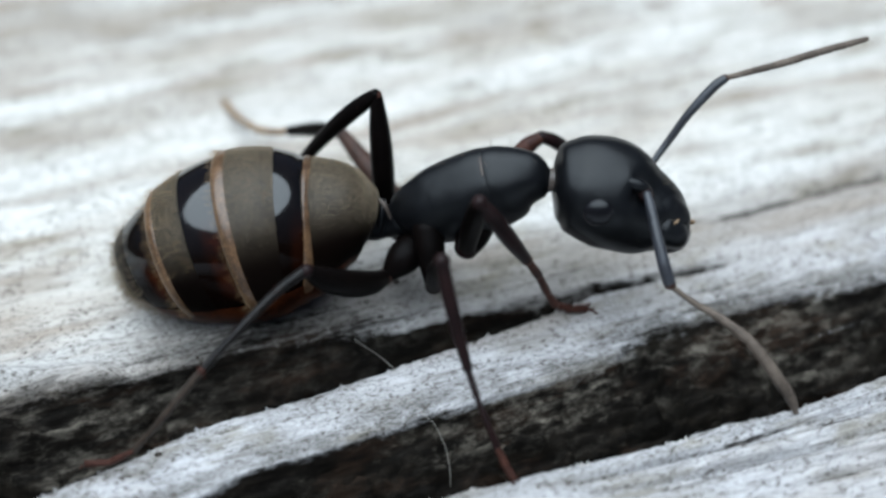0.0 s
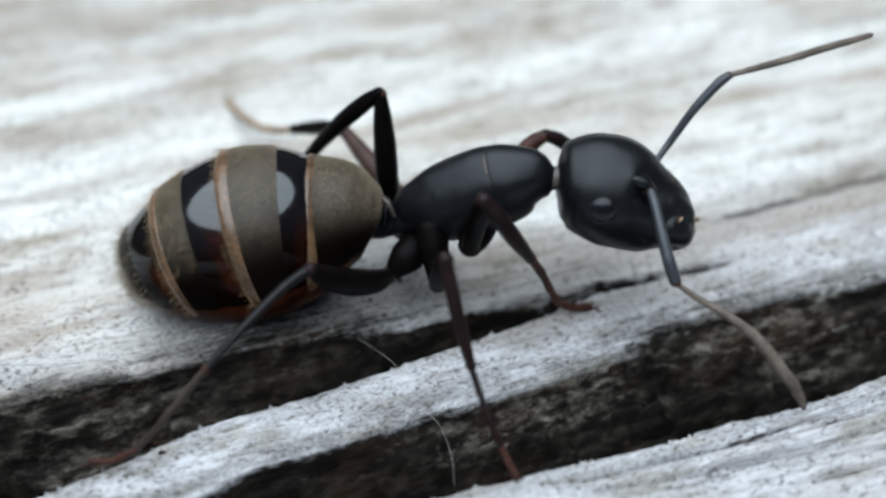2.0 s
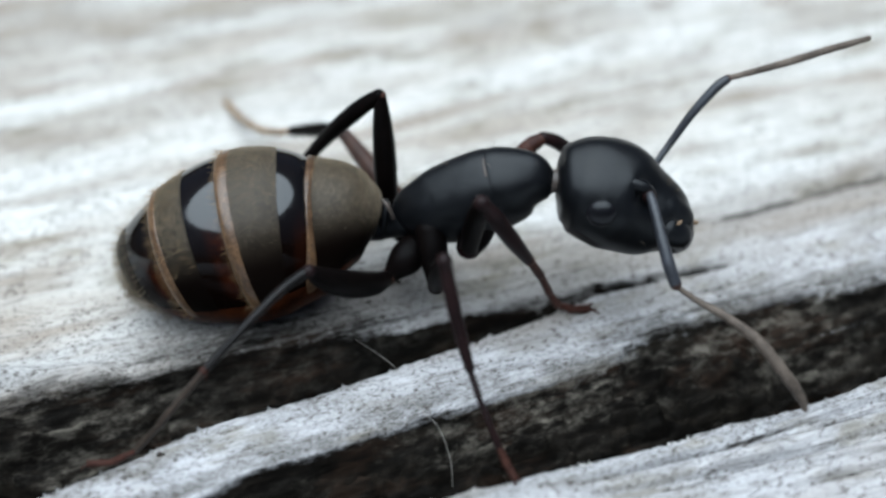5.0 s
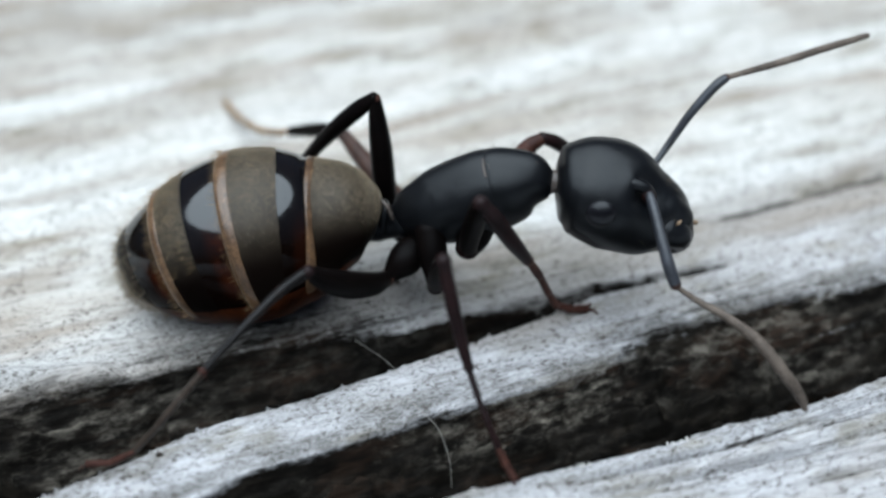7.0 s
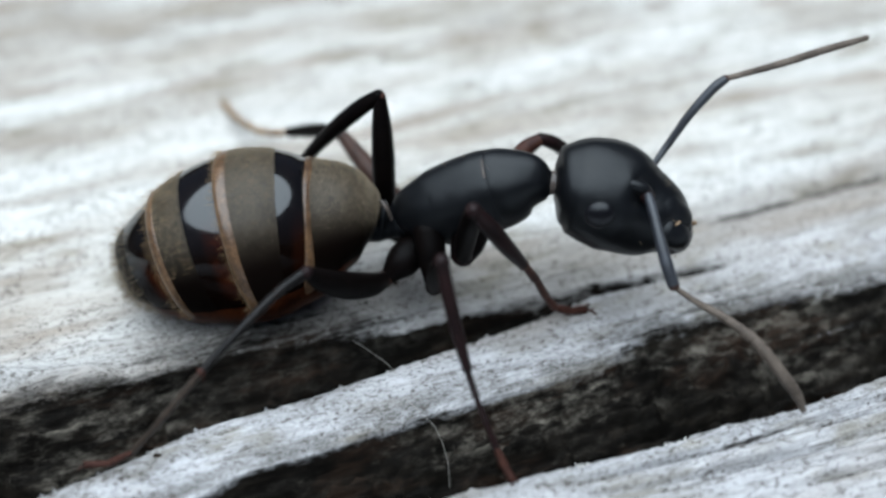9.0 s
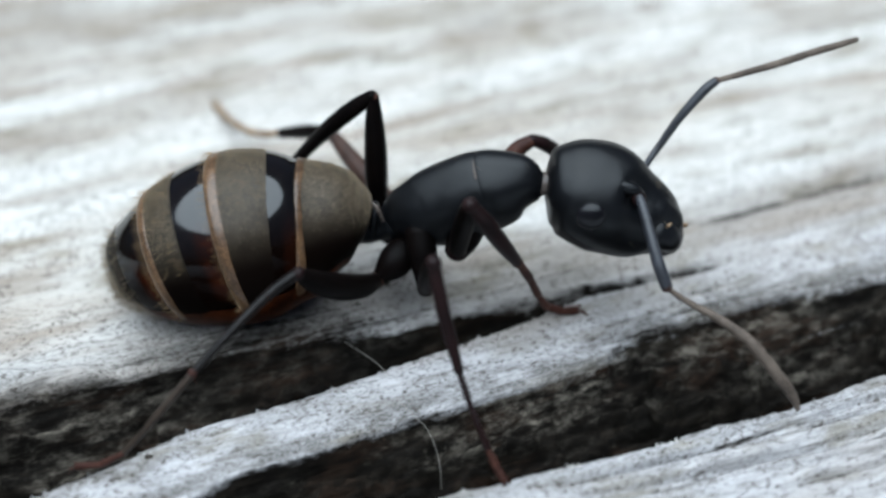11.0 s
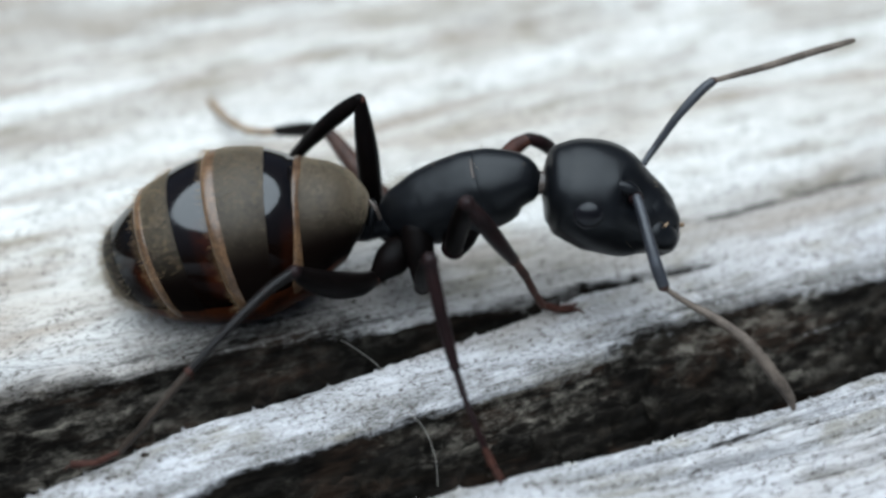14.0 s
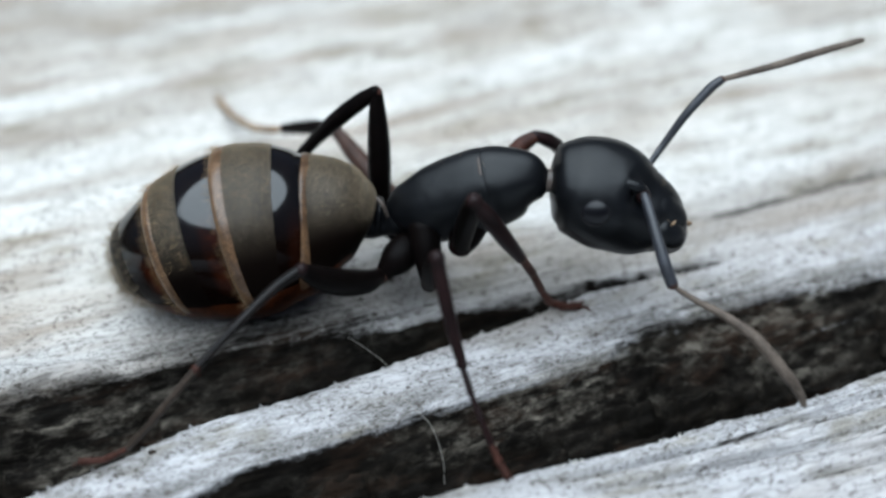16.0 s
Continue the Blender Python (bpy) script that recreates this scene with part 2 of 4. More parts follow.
def skin(bm, frames, ring=24, arc=(0, 360), caps=True, slot=None, wobble=None):
    """A skin over the rings; arc runs from the top round the sides, in degrees."""
    full = arc[1] - arc[0] >= 359.9
    count = ring if full else ring + 1
    grid = []
    for j, (c, side, top, along) in enumerate(frames):
        row = []
        for i in range(count):
            a = radians(arc[0] + (arc[1] - arc[0]) * i / ring)
            k = wobble(j / (len(frames) - 1), a) if wobble else 1.0
            row.append(bm.verts.new(c + (side * math.sin(a) + top * math.cos(a)) * k))
        grid.append(row)
    for j in range(len(grid) - 1):
        for i in range(ring):
            n = (i + 1) % count
            f = bm.faces.new((grid[j][i], grid[j][n], grid[j + 1][n], grid[j + 1][i]))
            if slot:
                f.material_index = slot(j / (len(grid) - 1))
    if caps and full:
        for row, j in ((grid[0], 0), (grid[-1], -1)):
            mid = bm.verts.new(frames[j][0])
            for i in range(ring):
                f = bm.faces.new((row[i], row[(i + 1) % ring], mid))
                if slot:
                    f.material_index = slot(0.0 if j == 0 else 1.0)
    return grid


def tube(rows, n=30, ring=14, upward=(0, 0, 1), slot=None, bm=None):
    """A limb through rows x, y, z, radius, with rounded ends."""
    bm = bm or bmesh.new()
    s = glide(rows, n)
    s[:, 3] = np.maximum(s[:, 3], 0.006)
    first, last = s[0].copy(), s[-1].copy()
    a, b = s[0, :3] - s[1, :3], s[-1, :3] - s[-2, :3]
    a, b = a / np.linalg.norm(a), b / np.linalg.norm(b)
    heads, tails = [], []
    for q in (1.0, 0.75, 0.4):
        h = first.copy()
        h[:3] += a * first[3] * q * 0.8
        h[3] *= math.sqrt(max(1 - q * q, 0.02))
        heads.append(h)
    for q in (0.4, 0.75, 1.0):
        h = last.copy()
        h[:3] += b * last[3] * q * 0.8
        h[3] *= math.sqrt(max(1 - q * q, 0.02))
        tails.append(h)
    skin(bm, rings([*heads, *s, *tails], upward), ring, slot=slot)
    return bm


def lump(centre, radii, turn=Matrix.Identity(4), rows=14, ring=20, bm=None):
    """An egg-shaped body with half axes radii."""
    bm = bm or bmesh.new()
    made = bmesh.ops.create_uvsphere(bm, u_segments=ring, v_segments=rows, radius=1.0)
    m = Matrix.Translation(centre) @ turn.to_4x4() @ Matrix.Diagonal((*radii, 1))
    bmesh.ops.transform(bm, matrix=m, verts=made["verts"])
    return bm


def hair(bm, root, way, long, thick, droop=(0, 0, 0)):
    """One tapered three-sided hair of two joints."""
    way = Vector(way).normalized()
    u = way.orthogonal().normalized()
    w = way.cross(u)
    mid = Vector(root) + way * long * 0.55
    tip = Vector(root) + way * long + Vector(droop) * long
    base, knee = [], []
    for k in range(3):
        a = k * 2.0944
        o = (u * math.cos(a) + w * math.sin(a)) * thick
        base.append(bm.verts.new(Vector(root) + o))
        knee.append(bm.verts.new(mid + o * 0.7))
    end = bm.verts.new(tip)
    for k in range(3):
        n = (k + 1) % 3
        bm.faces.new((base[k], base[n], knee[n], knee[k]))
        bm.faces.new((knee[k], knee[n], end))


# ---- the timber ----
GRAIN = 21.0
TABLES = np.random.RandomState(5).rand(12, 256, 256)


def lattice(x, y, k):
    """Smooth noise of unit lumps, 0 to 1."""
    t = TABLES[k]
    xi, yi = np.floor(x).astype(int), np.floor(y).astype(int)
    fx, fy = x - xi, y - yi
    fx, fy = fx * fx * (3 - 2 * fx), fy * fy * (3 - 2 * fy)
    g = lambda i, j: t[(xi + i) % 256, (yi + j) % 256]
    return (g(0, 0) * (1 - fx) + g(1, 0) * fx) * (1 - fy) + (g(0, 1) * (1 - fx) + g(1, 1) * fx) * fy


def steps(low, high, start, stop, fine, coarse):
    """Grid lines: fine from start to stop, growing towards low and high."""
    mid = list(np.arange(start, stop, fine))
    for end, sign in ((low, -1), (high, 1)):
        x, d = (start, fine) if sign < 0 else (mid[-1], fine)
        while (x - end) * sign < 0:
            d = min(d * 1.25, coarse)
            x += sign * d
            mid.append(x)
    return np.array(sorted(mid))


# the edges of the two open checks: along the grain, across it
CHECK_A_FAR = [(-13.09, -1.28), (-9.96, -1.32), (-8.33, -1.50), (-6.31, -1.55), (-4.90, -1.62), (-3.10, -1.86), (-1.28, -2.18), (0.01, -2.02), (2.02, -2.08), (3.38, -2.24), (5.31, -2.51), (5.83, -3.10), (8.70, -3.32)]
CHECK_A_NEAR = [(-13.05, -4.29), (-9.79, -4.09), (-8.22, -3.78), (-7.05, -3.52), (-6.06, -3.29), (-4.69, -3.31), (-3.49, -3.22), (-2.24, -3.11), (-0.96, -3.03), (0.39, -2.90), (1.81, -2.71), (3.32, -2.46), (5.27, -2.58), (5.94, -2.92), (8.83, -3.14)]
CHECK_B_FAR = [(-10.31, -5.41), (-7.00, -5.19), (-5.66, -4.85), (-3.97, -4.76), (-2.82, -4.76), (-1.61, -4.69), (-0.38, -4.66), (0.90, -4.62), (1.73, -4.51), (2.77, -4.27), (3.69, -4.09), (4.52, -4.05), (5.46, -3.95), (6.82, -4.08), (8.11, -4.32), (9.01, -4.45), (13.88, -4.60)]
CHECK_B_NEAR = [(-7.61, -6.70), (-2.87, -6.77), (-1.36, -6.92), (-0.23, -6.98), (0.33, -7.05), (1.49, -7.11), (2.72, -7.11), (4.60, -7.18), (5.93, -7.18), (6.95, -7.05), (11.81, -7.05)]


def edge_line(points, s):
    p = np.array(sorted(points))
    fine = np.linspace(p[0, 0], p[-1, 0], 200)
    y = np.interp(fine, p[:, 0], p[:, 1])
    y = np.convolve(np.pad(y, 6, mode="edge"), np.ones(13) / 13, "valid")
    return np.interp(s, fine, y)


def timber_height(s, c):
    """Height and decay, with shade painted in, of the timber's face at s along the grain and c across it."""
    wave = c + 0.5 * (lattice(s / 7.0, c / 5.0, 0) - 0.5)
    z = 0.34 * (lattice(s / 16.0, wave / 3.1 + 9, 1) - 0.5) * np.clip((np.abs(c - 1.0) - 1.0) / 3.0, 0.25, 1)
    z += 0.16 * (lattice(s / 9.0, wave / 0.9, 2) - 0.5)
    z += 0.10 * (lattice(s / 5.0, wave / 0.34, 3) - 0.5)
    z += 0.055 * (lattice(s / 2.4, wave / 0.13, 4) - 0.5)
    z += 0.030 * (lattice(s / 0.9, wave / 0.06, 5) - 0.5)
    z += 0.022 * (lattice(s / 0.16, c / 0.09, 6) - 0.5)
    decay_shade, mildew_shade = np.zeros_like(z), np.zeros_like(z)
    # hairline splits
    for s0, s1, c0, slope, deep, wide in ((5.22, 13.95, -1.10, 0.031, 0.22, 0.33), (-10.80, -5.46, 2.75, -0.076, 0.10, 0.16), (2.51, 8.59, -7.47, 0.024, 0.12, 0.05), (-0.96, 7.36, -7.31, -0.082, 0.22, 0.07), (0.65, 7.50, -8.01, -0.094, 0.26, 0.08), (2.85, 6.97, -8.90, -0.096, 0.22, 0.07), (-0.58, 5.10, -7.71, -0.111, 0.16, 0.05), (3.86, 6.11, -2.77, 0.050, 0.15, 0.07), (-0.70, 3.77, -3.02, 0.016, 0.06, 0.05), (0.50, 6.80, -2.16, -0.082, 0.32, 0.13), (0.86, 9.05, -7.51, -0.028, 0.17, 0.08), (-0.09, 6.44, -7.92, -0.083, 0.15, 0.11), (3.93, 8.99, -8.18, -0.071, 0.17, 0.09), (1.72, 8.60, -8.30, -0.139, 0.12, 0.07)):
        line = c0 + slope * (s - s0) + 0.12 * (lattice(s / 1.7, s * 0 + c0, 7) - 0.5)
        along = np.clip((s - s0) / 1.5, 0, 1) * np.clip((s1 - s) / 1.5, 0, 1)
        cut = np.exp(-((c - line) / wide) ** 2) * along
        z -= deep * cut
        decay_shade = np.maximum(decay_shade, min(0.75, 2.4 * deep) * cut)
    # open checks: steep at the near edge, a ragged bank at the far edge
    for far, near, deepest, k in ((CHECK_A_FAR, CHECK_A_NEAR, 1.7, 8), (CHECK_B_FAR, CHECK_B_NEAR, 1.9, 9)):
        # bank darkening: rot, plus the gaster's shadow painted along the first check
        bank_shade = np.clip((s + 6.8) / 1.5, 0.15, 1) * np.clip((-1.0 - s) / 1.5, 0.1, 1) if k == 8 else np.clip((s - 1.0) / 4.5, 0.10, 0.6) * (1 - 0.75 * np.clip((s - 4.6) / 1.5, 0, 1))
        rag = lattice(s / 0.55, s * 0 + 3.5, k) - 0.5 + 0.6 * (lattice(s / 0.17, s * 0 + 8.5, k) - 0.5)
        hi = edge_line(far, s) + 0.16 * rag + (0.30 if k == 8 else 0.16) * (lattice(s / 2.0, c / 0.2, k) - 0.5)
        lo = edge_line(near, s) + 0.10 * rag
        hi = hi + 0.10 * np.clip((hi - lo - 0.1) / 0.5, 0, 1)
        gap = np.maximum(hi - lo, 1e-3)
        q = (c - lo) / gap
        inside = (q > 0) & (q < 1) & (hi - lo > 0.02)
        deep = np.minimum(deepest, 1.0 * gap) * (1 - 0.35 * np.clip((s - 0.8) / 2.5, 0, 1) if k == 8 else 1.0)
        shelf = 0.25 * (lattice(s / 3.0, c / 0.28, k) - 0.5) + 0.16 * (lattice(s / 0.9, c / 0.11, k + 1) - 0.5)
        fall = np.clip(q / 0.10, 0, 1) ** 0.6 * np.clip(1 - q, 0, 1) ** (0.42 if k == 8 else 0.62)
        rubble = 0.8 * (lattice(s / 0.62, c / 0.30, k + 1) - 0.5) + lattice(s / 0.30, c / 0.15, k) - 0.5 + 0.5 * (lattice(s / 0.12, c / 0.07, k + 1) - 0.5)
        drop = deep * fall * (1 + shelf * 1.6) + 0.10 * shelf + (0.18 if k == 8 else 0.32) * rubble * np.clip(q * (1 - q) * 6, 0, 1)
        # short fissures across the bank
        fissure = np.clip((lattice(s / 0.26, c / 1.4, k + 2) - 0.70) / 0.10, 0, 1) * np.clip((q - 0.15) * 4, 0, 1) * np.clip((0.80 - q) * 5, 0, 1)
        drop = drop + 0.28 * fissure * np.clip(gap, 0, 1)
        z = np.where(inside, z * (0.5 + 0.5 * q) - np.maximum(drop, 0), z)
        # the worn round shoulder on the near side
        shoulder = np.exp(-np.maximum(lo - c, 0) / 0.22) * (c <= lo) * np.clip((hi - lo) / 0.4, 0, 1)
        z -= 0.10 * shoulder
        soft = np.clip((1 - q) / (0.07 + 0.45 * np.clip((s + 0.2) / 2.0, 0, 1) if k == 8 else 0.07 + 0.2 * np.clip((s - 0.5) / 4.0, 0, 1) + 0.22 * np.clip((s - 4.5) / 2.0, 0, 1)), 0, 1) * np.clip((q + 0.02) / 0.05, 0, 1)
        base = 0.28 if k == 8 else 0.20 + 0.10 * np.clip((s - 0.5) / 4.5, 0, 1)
        # the wide check darkens with depth, its shade put into the colour
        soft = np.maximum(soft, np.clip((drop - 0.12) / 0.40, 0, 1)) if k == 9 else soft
        rim_decay_shade = base + 0.30 * bank_shade
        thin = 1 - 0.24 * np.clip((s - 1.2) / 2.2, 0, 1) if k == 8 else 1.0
        decay_shade = np.where(inside, thin * np.maximum(decay_shade, rim_decay_shade + (1 - rim_decay_shade) * soft * (0.76 + 0.6 * lattice(s / 3.5, c / 0.45, k - 4))), decay_shade)
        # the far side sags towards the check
        sag = np.exp(-(np.maximum(c - hi, 0) / (0.9 + 0.6 * bank_shade)) ** 2) * (c > hi) * np.clip((hi - lo) / 0.5, 0, 1)
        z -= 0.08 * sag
        decay_shade = np.maximum(decay_shade, (base + 0.27 * bank_shade) * sag)
        # mildew beside the checks; its grey below the gaster also paints the shadow there
        away = np.maximum(np.maximum(lo - c, c - hi), 0)
        mildew_shade = np.maximum(mildew_shade, np.where(c > hi, 1.15 * np.exp(-(away / 1.6) ** 2) * np.clip((s + 8.0) / 2.0, 0.35, 1) if k == 8 else 0.6 * np.exp(-(away / 0.6) ** 2) + 0.4 * np.exp(-away / 1.5), 0.62 * np.exp(-away / 2.0)) * np.clip((hi - lo) / 0.3, 0, 1) * (1 - 0.75 * np.clip((s + 4.2) / 2.6, 0, 1) * (k == 8)))
        if k == 8:
            crust = np.where(inside, (0.22 + 0.5 * np.clip((-5.5 - s) / 2.0, 0, 1)) * np.clip((q - 0.2) / 0.3, 0, 1) * np.clip((s + 11.0) / 2.0, 0, 1) * np.clip((0.5 - s) / 1.5, 0, 1), 0)
        else:
            crust = np.where(inside, np.clip((q - 0.55 + 0.25 * np.clip((s - 4.5) / 2.0, 0, 1)) / 0.25, 0, 1) * np.clip((s + 3.0) / 2.0, 0, 1) * np.clip((8.8 - s) / 2.6, 0.22, 1), crust)
    # ledges of sounder wood left standing in the checks
    for s0, s1, c0, slope, rise, wide, sound in ((4.60, 9.20, -5.02, -0.02, 0.08, 0.20, 0.22), (-11.36, -8.88, -0.84, -0.650, 0.35, 0.24, 0.34), (-11.43, -9.08, -2.34, -0.351, -0.90, 0.22, 0.00), (-10.69, -7.49, -0.61, -0.252, 0.30, 0.30, 0.36), (-7.35, -5.32, -1.96, 0.069, 0.12, 0.12, 0.30)):
        line = c0 + slope * (s - s0) + 0.10 * (lattice(s / 0.9, s * 0 + c0, 7) - 0.5)
        along = np.clip((s - s0) / 0.6, 0, 1) * np.clip((s1 - s) / 0.6, 0, 1)
        bar = np.exp(-((c - line) / wide) ** 2) * along
        z += rise * bar
        decay_shade = decay_shade * (1 - sound * bar)
    # a deep knot hole at the end of the far check, its shade painted as well
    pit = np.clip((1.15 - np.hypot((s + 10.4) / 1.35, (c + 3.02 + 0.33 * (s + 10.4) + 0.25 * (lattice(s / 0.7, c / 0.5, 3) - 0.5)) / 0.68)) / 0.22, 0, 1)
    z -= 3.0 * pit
    decay_shade = np.maximum(decay_shade, pit)
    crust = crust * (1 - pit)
    # old brown water stains, and one brown patch below the gaster
    bank = edge_line(CHECK_A_FAR, s)
    stain = 0.85 * np.exp(-((c - bank - 0.02) / np.where(c > bank, 0.34, 0.6)) ** 2) * np.clip((-4.2 - s) / 2.0, 0, 1) * (0.5 + 0.7 * lattice(s / 0.8, c / 0.25, 10))
    for s0, c0, long, wide, strength in ((-7.55, 14.80, 3.20, 1.60, 0.55), (-5.65, 12.93, 2.40, 1.00, 0.45), (-1.55, 13.70, 3.00, 1.20, 0.50), (10.60, 9.11, 0.42, 0.50, 0.85), (7.58, 9.39, 2.50, 1.20, 0.40), (15.61, 6.31, 2.50, 0.70, 0.45), (6.05, -1.25, 0.80, 0.35, 0.60), (9.61, -1.13, 1.50, 0.35, 0.50), (-9.16, 2.12, 2.20, 0.50, 0.40), (9.70, 5.52, 1.30, 0.35, 0.50), (10.31, 3.28, 1.60, 0.30, 0.40), (11.04, -0.86, 1.30, 0.35, 0.60), (7.46, 1.67, 0.90, 0.35, 0.50), (7.09, 3.64, 0.90, 0.40, 0.40), (14.70, 6.58, 1.50, 0.40, 0.45), (10.06, 0.50, 1.20, 0.25, 0.40), (3.77, 5.70, 1.50, 0.30, 0.35), (-7.73, 5.65, 1.60, 0.30, 0.35), (-8.76, 3.61, 1.40, 0.25, 0.40), (7.36, -1.87, 2.40, 0.70, 0.36), (9.89, -2.12, 2.20, 0.60, 0.34), (9.80, 3.61, 0.90, 0.22, 0.40), (8.97, 5.60, 0.80, 0.22, 0.34), (7.17, 3.45, 0.50, 0.22, 0.38), (10.83, 9.03, 0.45, 0.45, 0.75), (5.83, 9.67, 1.60, 0.50, 0.34), (7.12, 8.03, 0.90, 0.30, 0.30), (-4.25, -1.40, 0.95, 0.30, 0.95), (9.84, 3.69, 1.00, 0.28, 0.42), (9.32, 5.57, 0.90, 0.30, 0.42), (7.17, 3.61, 0.70, 0.28, 0.45), (14.59, 6.90, 1.60, 0.50, 0.40), (7.34, 0.66, 0.80, 0.20, 0.35), (10.67, -1.28, 1.60, 0.22, 0.50), (-8.30, 7.91, 1.40, 0.28, 0.50), (-3.67, 8.08, 0.70, 0.30, 0.45), (-0.92, 8.31, 1.00, 0.25, 0.35), (-8.24, 12.83, 1.50, 1.20, 0.50), (-3.62, 13.89, 3.00, 0.90, 0.45), (0.62, 12.46, 2.50, 0.60, 0.40)):
        warp = 0.5 * wide * (lattice(s / 1.5, c / 0.8, 10) - 0.5)
        stain = np.maximum(stain, strength * np.exp(-((s - s0) / long) ** 2 - ((c - c0 + warp) / wide) ** 2))
    return z, decay_shade, np.clip(mildew_shade, 0, 1), crust, stain, pit


def build_timber():
    s = steps(-700, 500, -15.5, 27.0, 0.075, 30.0)
    c = np.concatenate([steps(-60, 6.0, -9.5, 5.97, 0.036, 5.0), steps(6.05, 75, 6.06, 24.0, 0.10, 5.0)])
    c = np.unique(np.round(c, 4))
    S, C = np.meshgrid(s, c)
    Z, decay_shade, mildew_shade, crust, stain, pit = timber_height(S, C)
    rows, cols = S.shape
    verts = np.stack([S, C, Z], -1).reshape(-1, 3)
    idx = np.arange(rows * cols).reshape(rows, cols)
    quads = np.stack([idx[:-1, :-1], idx[:-1, 1:], idx[1:, 1:], idx[1:, :-1]], -1).reshape(-1, 4)
    # sides and underside of the timber
    rim = np.concatenate([idx[0, :], idx[1:, -1], idx[-1, -2::-1], idx[-2:0:-1, 0]])
    low = verts[rim].copy()
    low[:, 2] = -41.0
    base = len(verts) + np.arange(len(rim))
    verts = np.vstack([verts, low])
    walls = np.stack([rim, base, np.roll(base, -1), np.roll(rim, -1)], -1)
    quads = np.vstack([quads, walls])
    data = bpy.data.meshes.new("timber")
    data.from_pydata((verts * MM).tolist(), [], [*quads.tolist(), base[::-1].tolist()])
    for name, values in (("decay_shade", decay_shade), ("mildew_shade", mildew_shade), ("crust", crust), ("stain", stain), ("pit", pit)):
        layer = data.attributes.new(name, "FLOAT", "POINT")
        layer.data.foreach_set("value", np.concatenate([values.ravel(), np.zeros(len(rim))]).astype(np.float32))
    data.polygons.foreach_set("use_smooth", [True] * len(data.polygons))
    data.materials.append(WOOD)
    ob = new("timber", data)
    ob.rotation_euler = (0, 0, radians(GRAIN))
    return tagged(ob, "weathered silver-grey timber with two dark open cracks", "timber", kind="structure")


timber = build_timber()
PIVOT[timber.name] = Vector((0, 0, 0))


def on_timber(x, y):
    """Height of the timber's face under a place."""
    g = radians(GRAIN)
    s, c = x * math.cos(g) + y * math.sin(g), -x * math.sin(g) + y * math.cos(g)
    return float(timber_height(np.array([[s]]), np.array([[c]]))[0][0, 0])


def build_ground():
    """Bare earth under the timber, out to the horizon."""
    m = Mat("bare_earth", 0.9, spec=0.1)
    clods, grit = m.noise(60, detail=5), m.noise(6, detail=4, shift=3)
    m.set("Base Color", m.mix(m.math("MULTIPLY", m.math("ADD", clods, grit), 0.5), (0.035, 0.030, 0.022), (0.13, 0.11, 0.08)))
    m.bump(grit, 3.0, 0.8)
    n, reach = 96, 60.0
    line = np.linspace(-1, 1, n)
    line = np.sign(line) * np.abs(line) ** 3 * reach
    X, Y = np.meshgrid(line, line)
    r = np.hypot(X, Y)
    Z = -0.041 + 0.05 * (lattice(X * 1.5 + 40, Y * 1.5 + 40, 10) - 0.5) * np.clip((r - 0.9) / 3, 0, 1)
    idx = np.arange(n * n).reshape(n, n)
    quads = np.stack([idx[:-1, :-1], idx[:-1, 1:], idx[1:, 1:], idx[1:, :-1]], -1).reshape(-1, 4)
    data = bpy.data.meshes.new("ground")
    data.from_pydata(np.stack([X, Y, Z], -1).reshape(-1, 3).tolist(), [], quads.tolist())
    data.polygons.foreach_set("use_smooth", [True] * len(data.polygons))
    data.materials.append(m.m)
    return tagged(new("ground", data), "bare brown earth under the timber", "ground", kind="structure")


build_ground()

# ---- the ant ----
SIDE = -1.50
ant = thing("ant", (0, SIDE, 0), "large black carpenter ant standing on weathered grey wood", "ant")

# gaster: centre line from the waist to the tail, with its radius
GASTER = glide([(-1.46, -1.49, 1.92, 0.476), (-1.66, -1.51, 2.00, 0.867), (-2.11, -1.56, 2.08, 1.195), (-2.71, -1.62, 1.99, 1.468), (-3.48, -1.71, 1.92, 1.727), (-4.19, -1.78, 1.77, 1.776), (-4.85, -1.85, 1.58, 1.650), (-5.53, -1.92, 1.35, 1.417), (-6.13, -1.98, 1.12, 1.052), (-6.45, -2.02, 0.95, 0.700), (-6.66, -2.04, 0.87, 0.240)], 161)


def gaster_rings(a, b, grow=1.0, n=24):
    rows = []
    for x in np.linspace(a, b, n):
        i = min(int(x * 160), 159)
        f = x * 160 - i
        rows.append(GASTER[i] * (1 - f) + GASTER[i + 1] * f)
    rows = np.array(rows)
    rows[:, 3] *= grow
    return rings(rows)


FINE = gaster_rings(0, 1, 1.0, 600)


def ring_at(x):
    return FINE[max(0, min(599, int(x * 599)))]


def surf(x, g, grow=1.0):
    """A place on the gaster at x along it and g degrees from its top (near side negative), the way out and the way back."""
    x = x + 0.0006 * max(0.0, -g) * math.exp(-((x - 0.27) / 0.08) ** 2)
    p, s, t, w = ring_at(x)
    o = s * math.sin(radians(g)) + t * math.cos(radians(g))
    return p + o * grow, o.normalized(), w


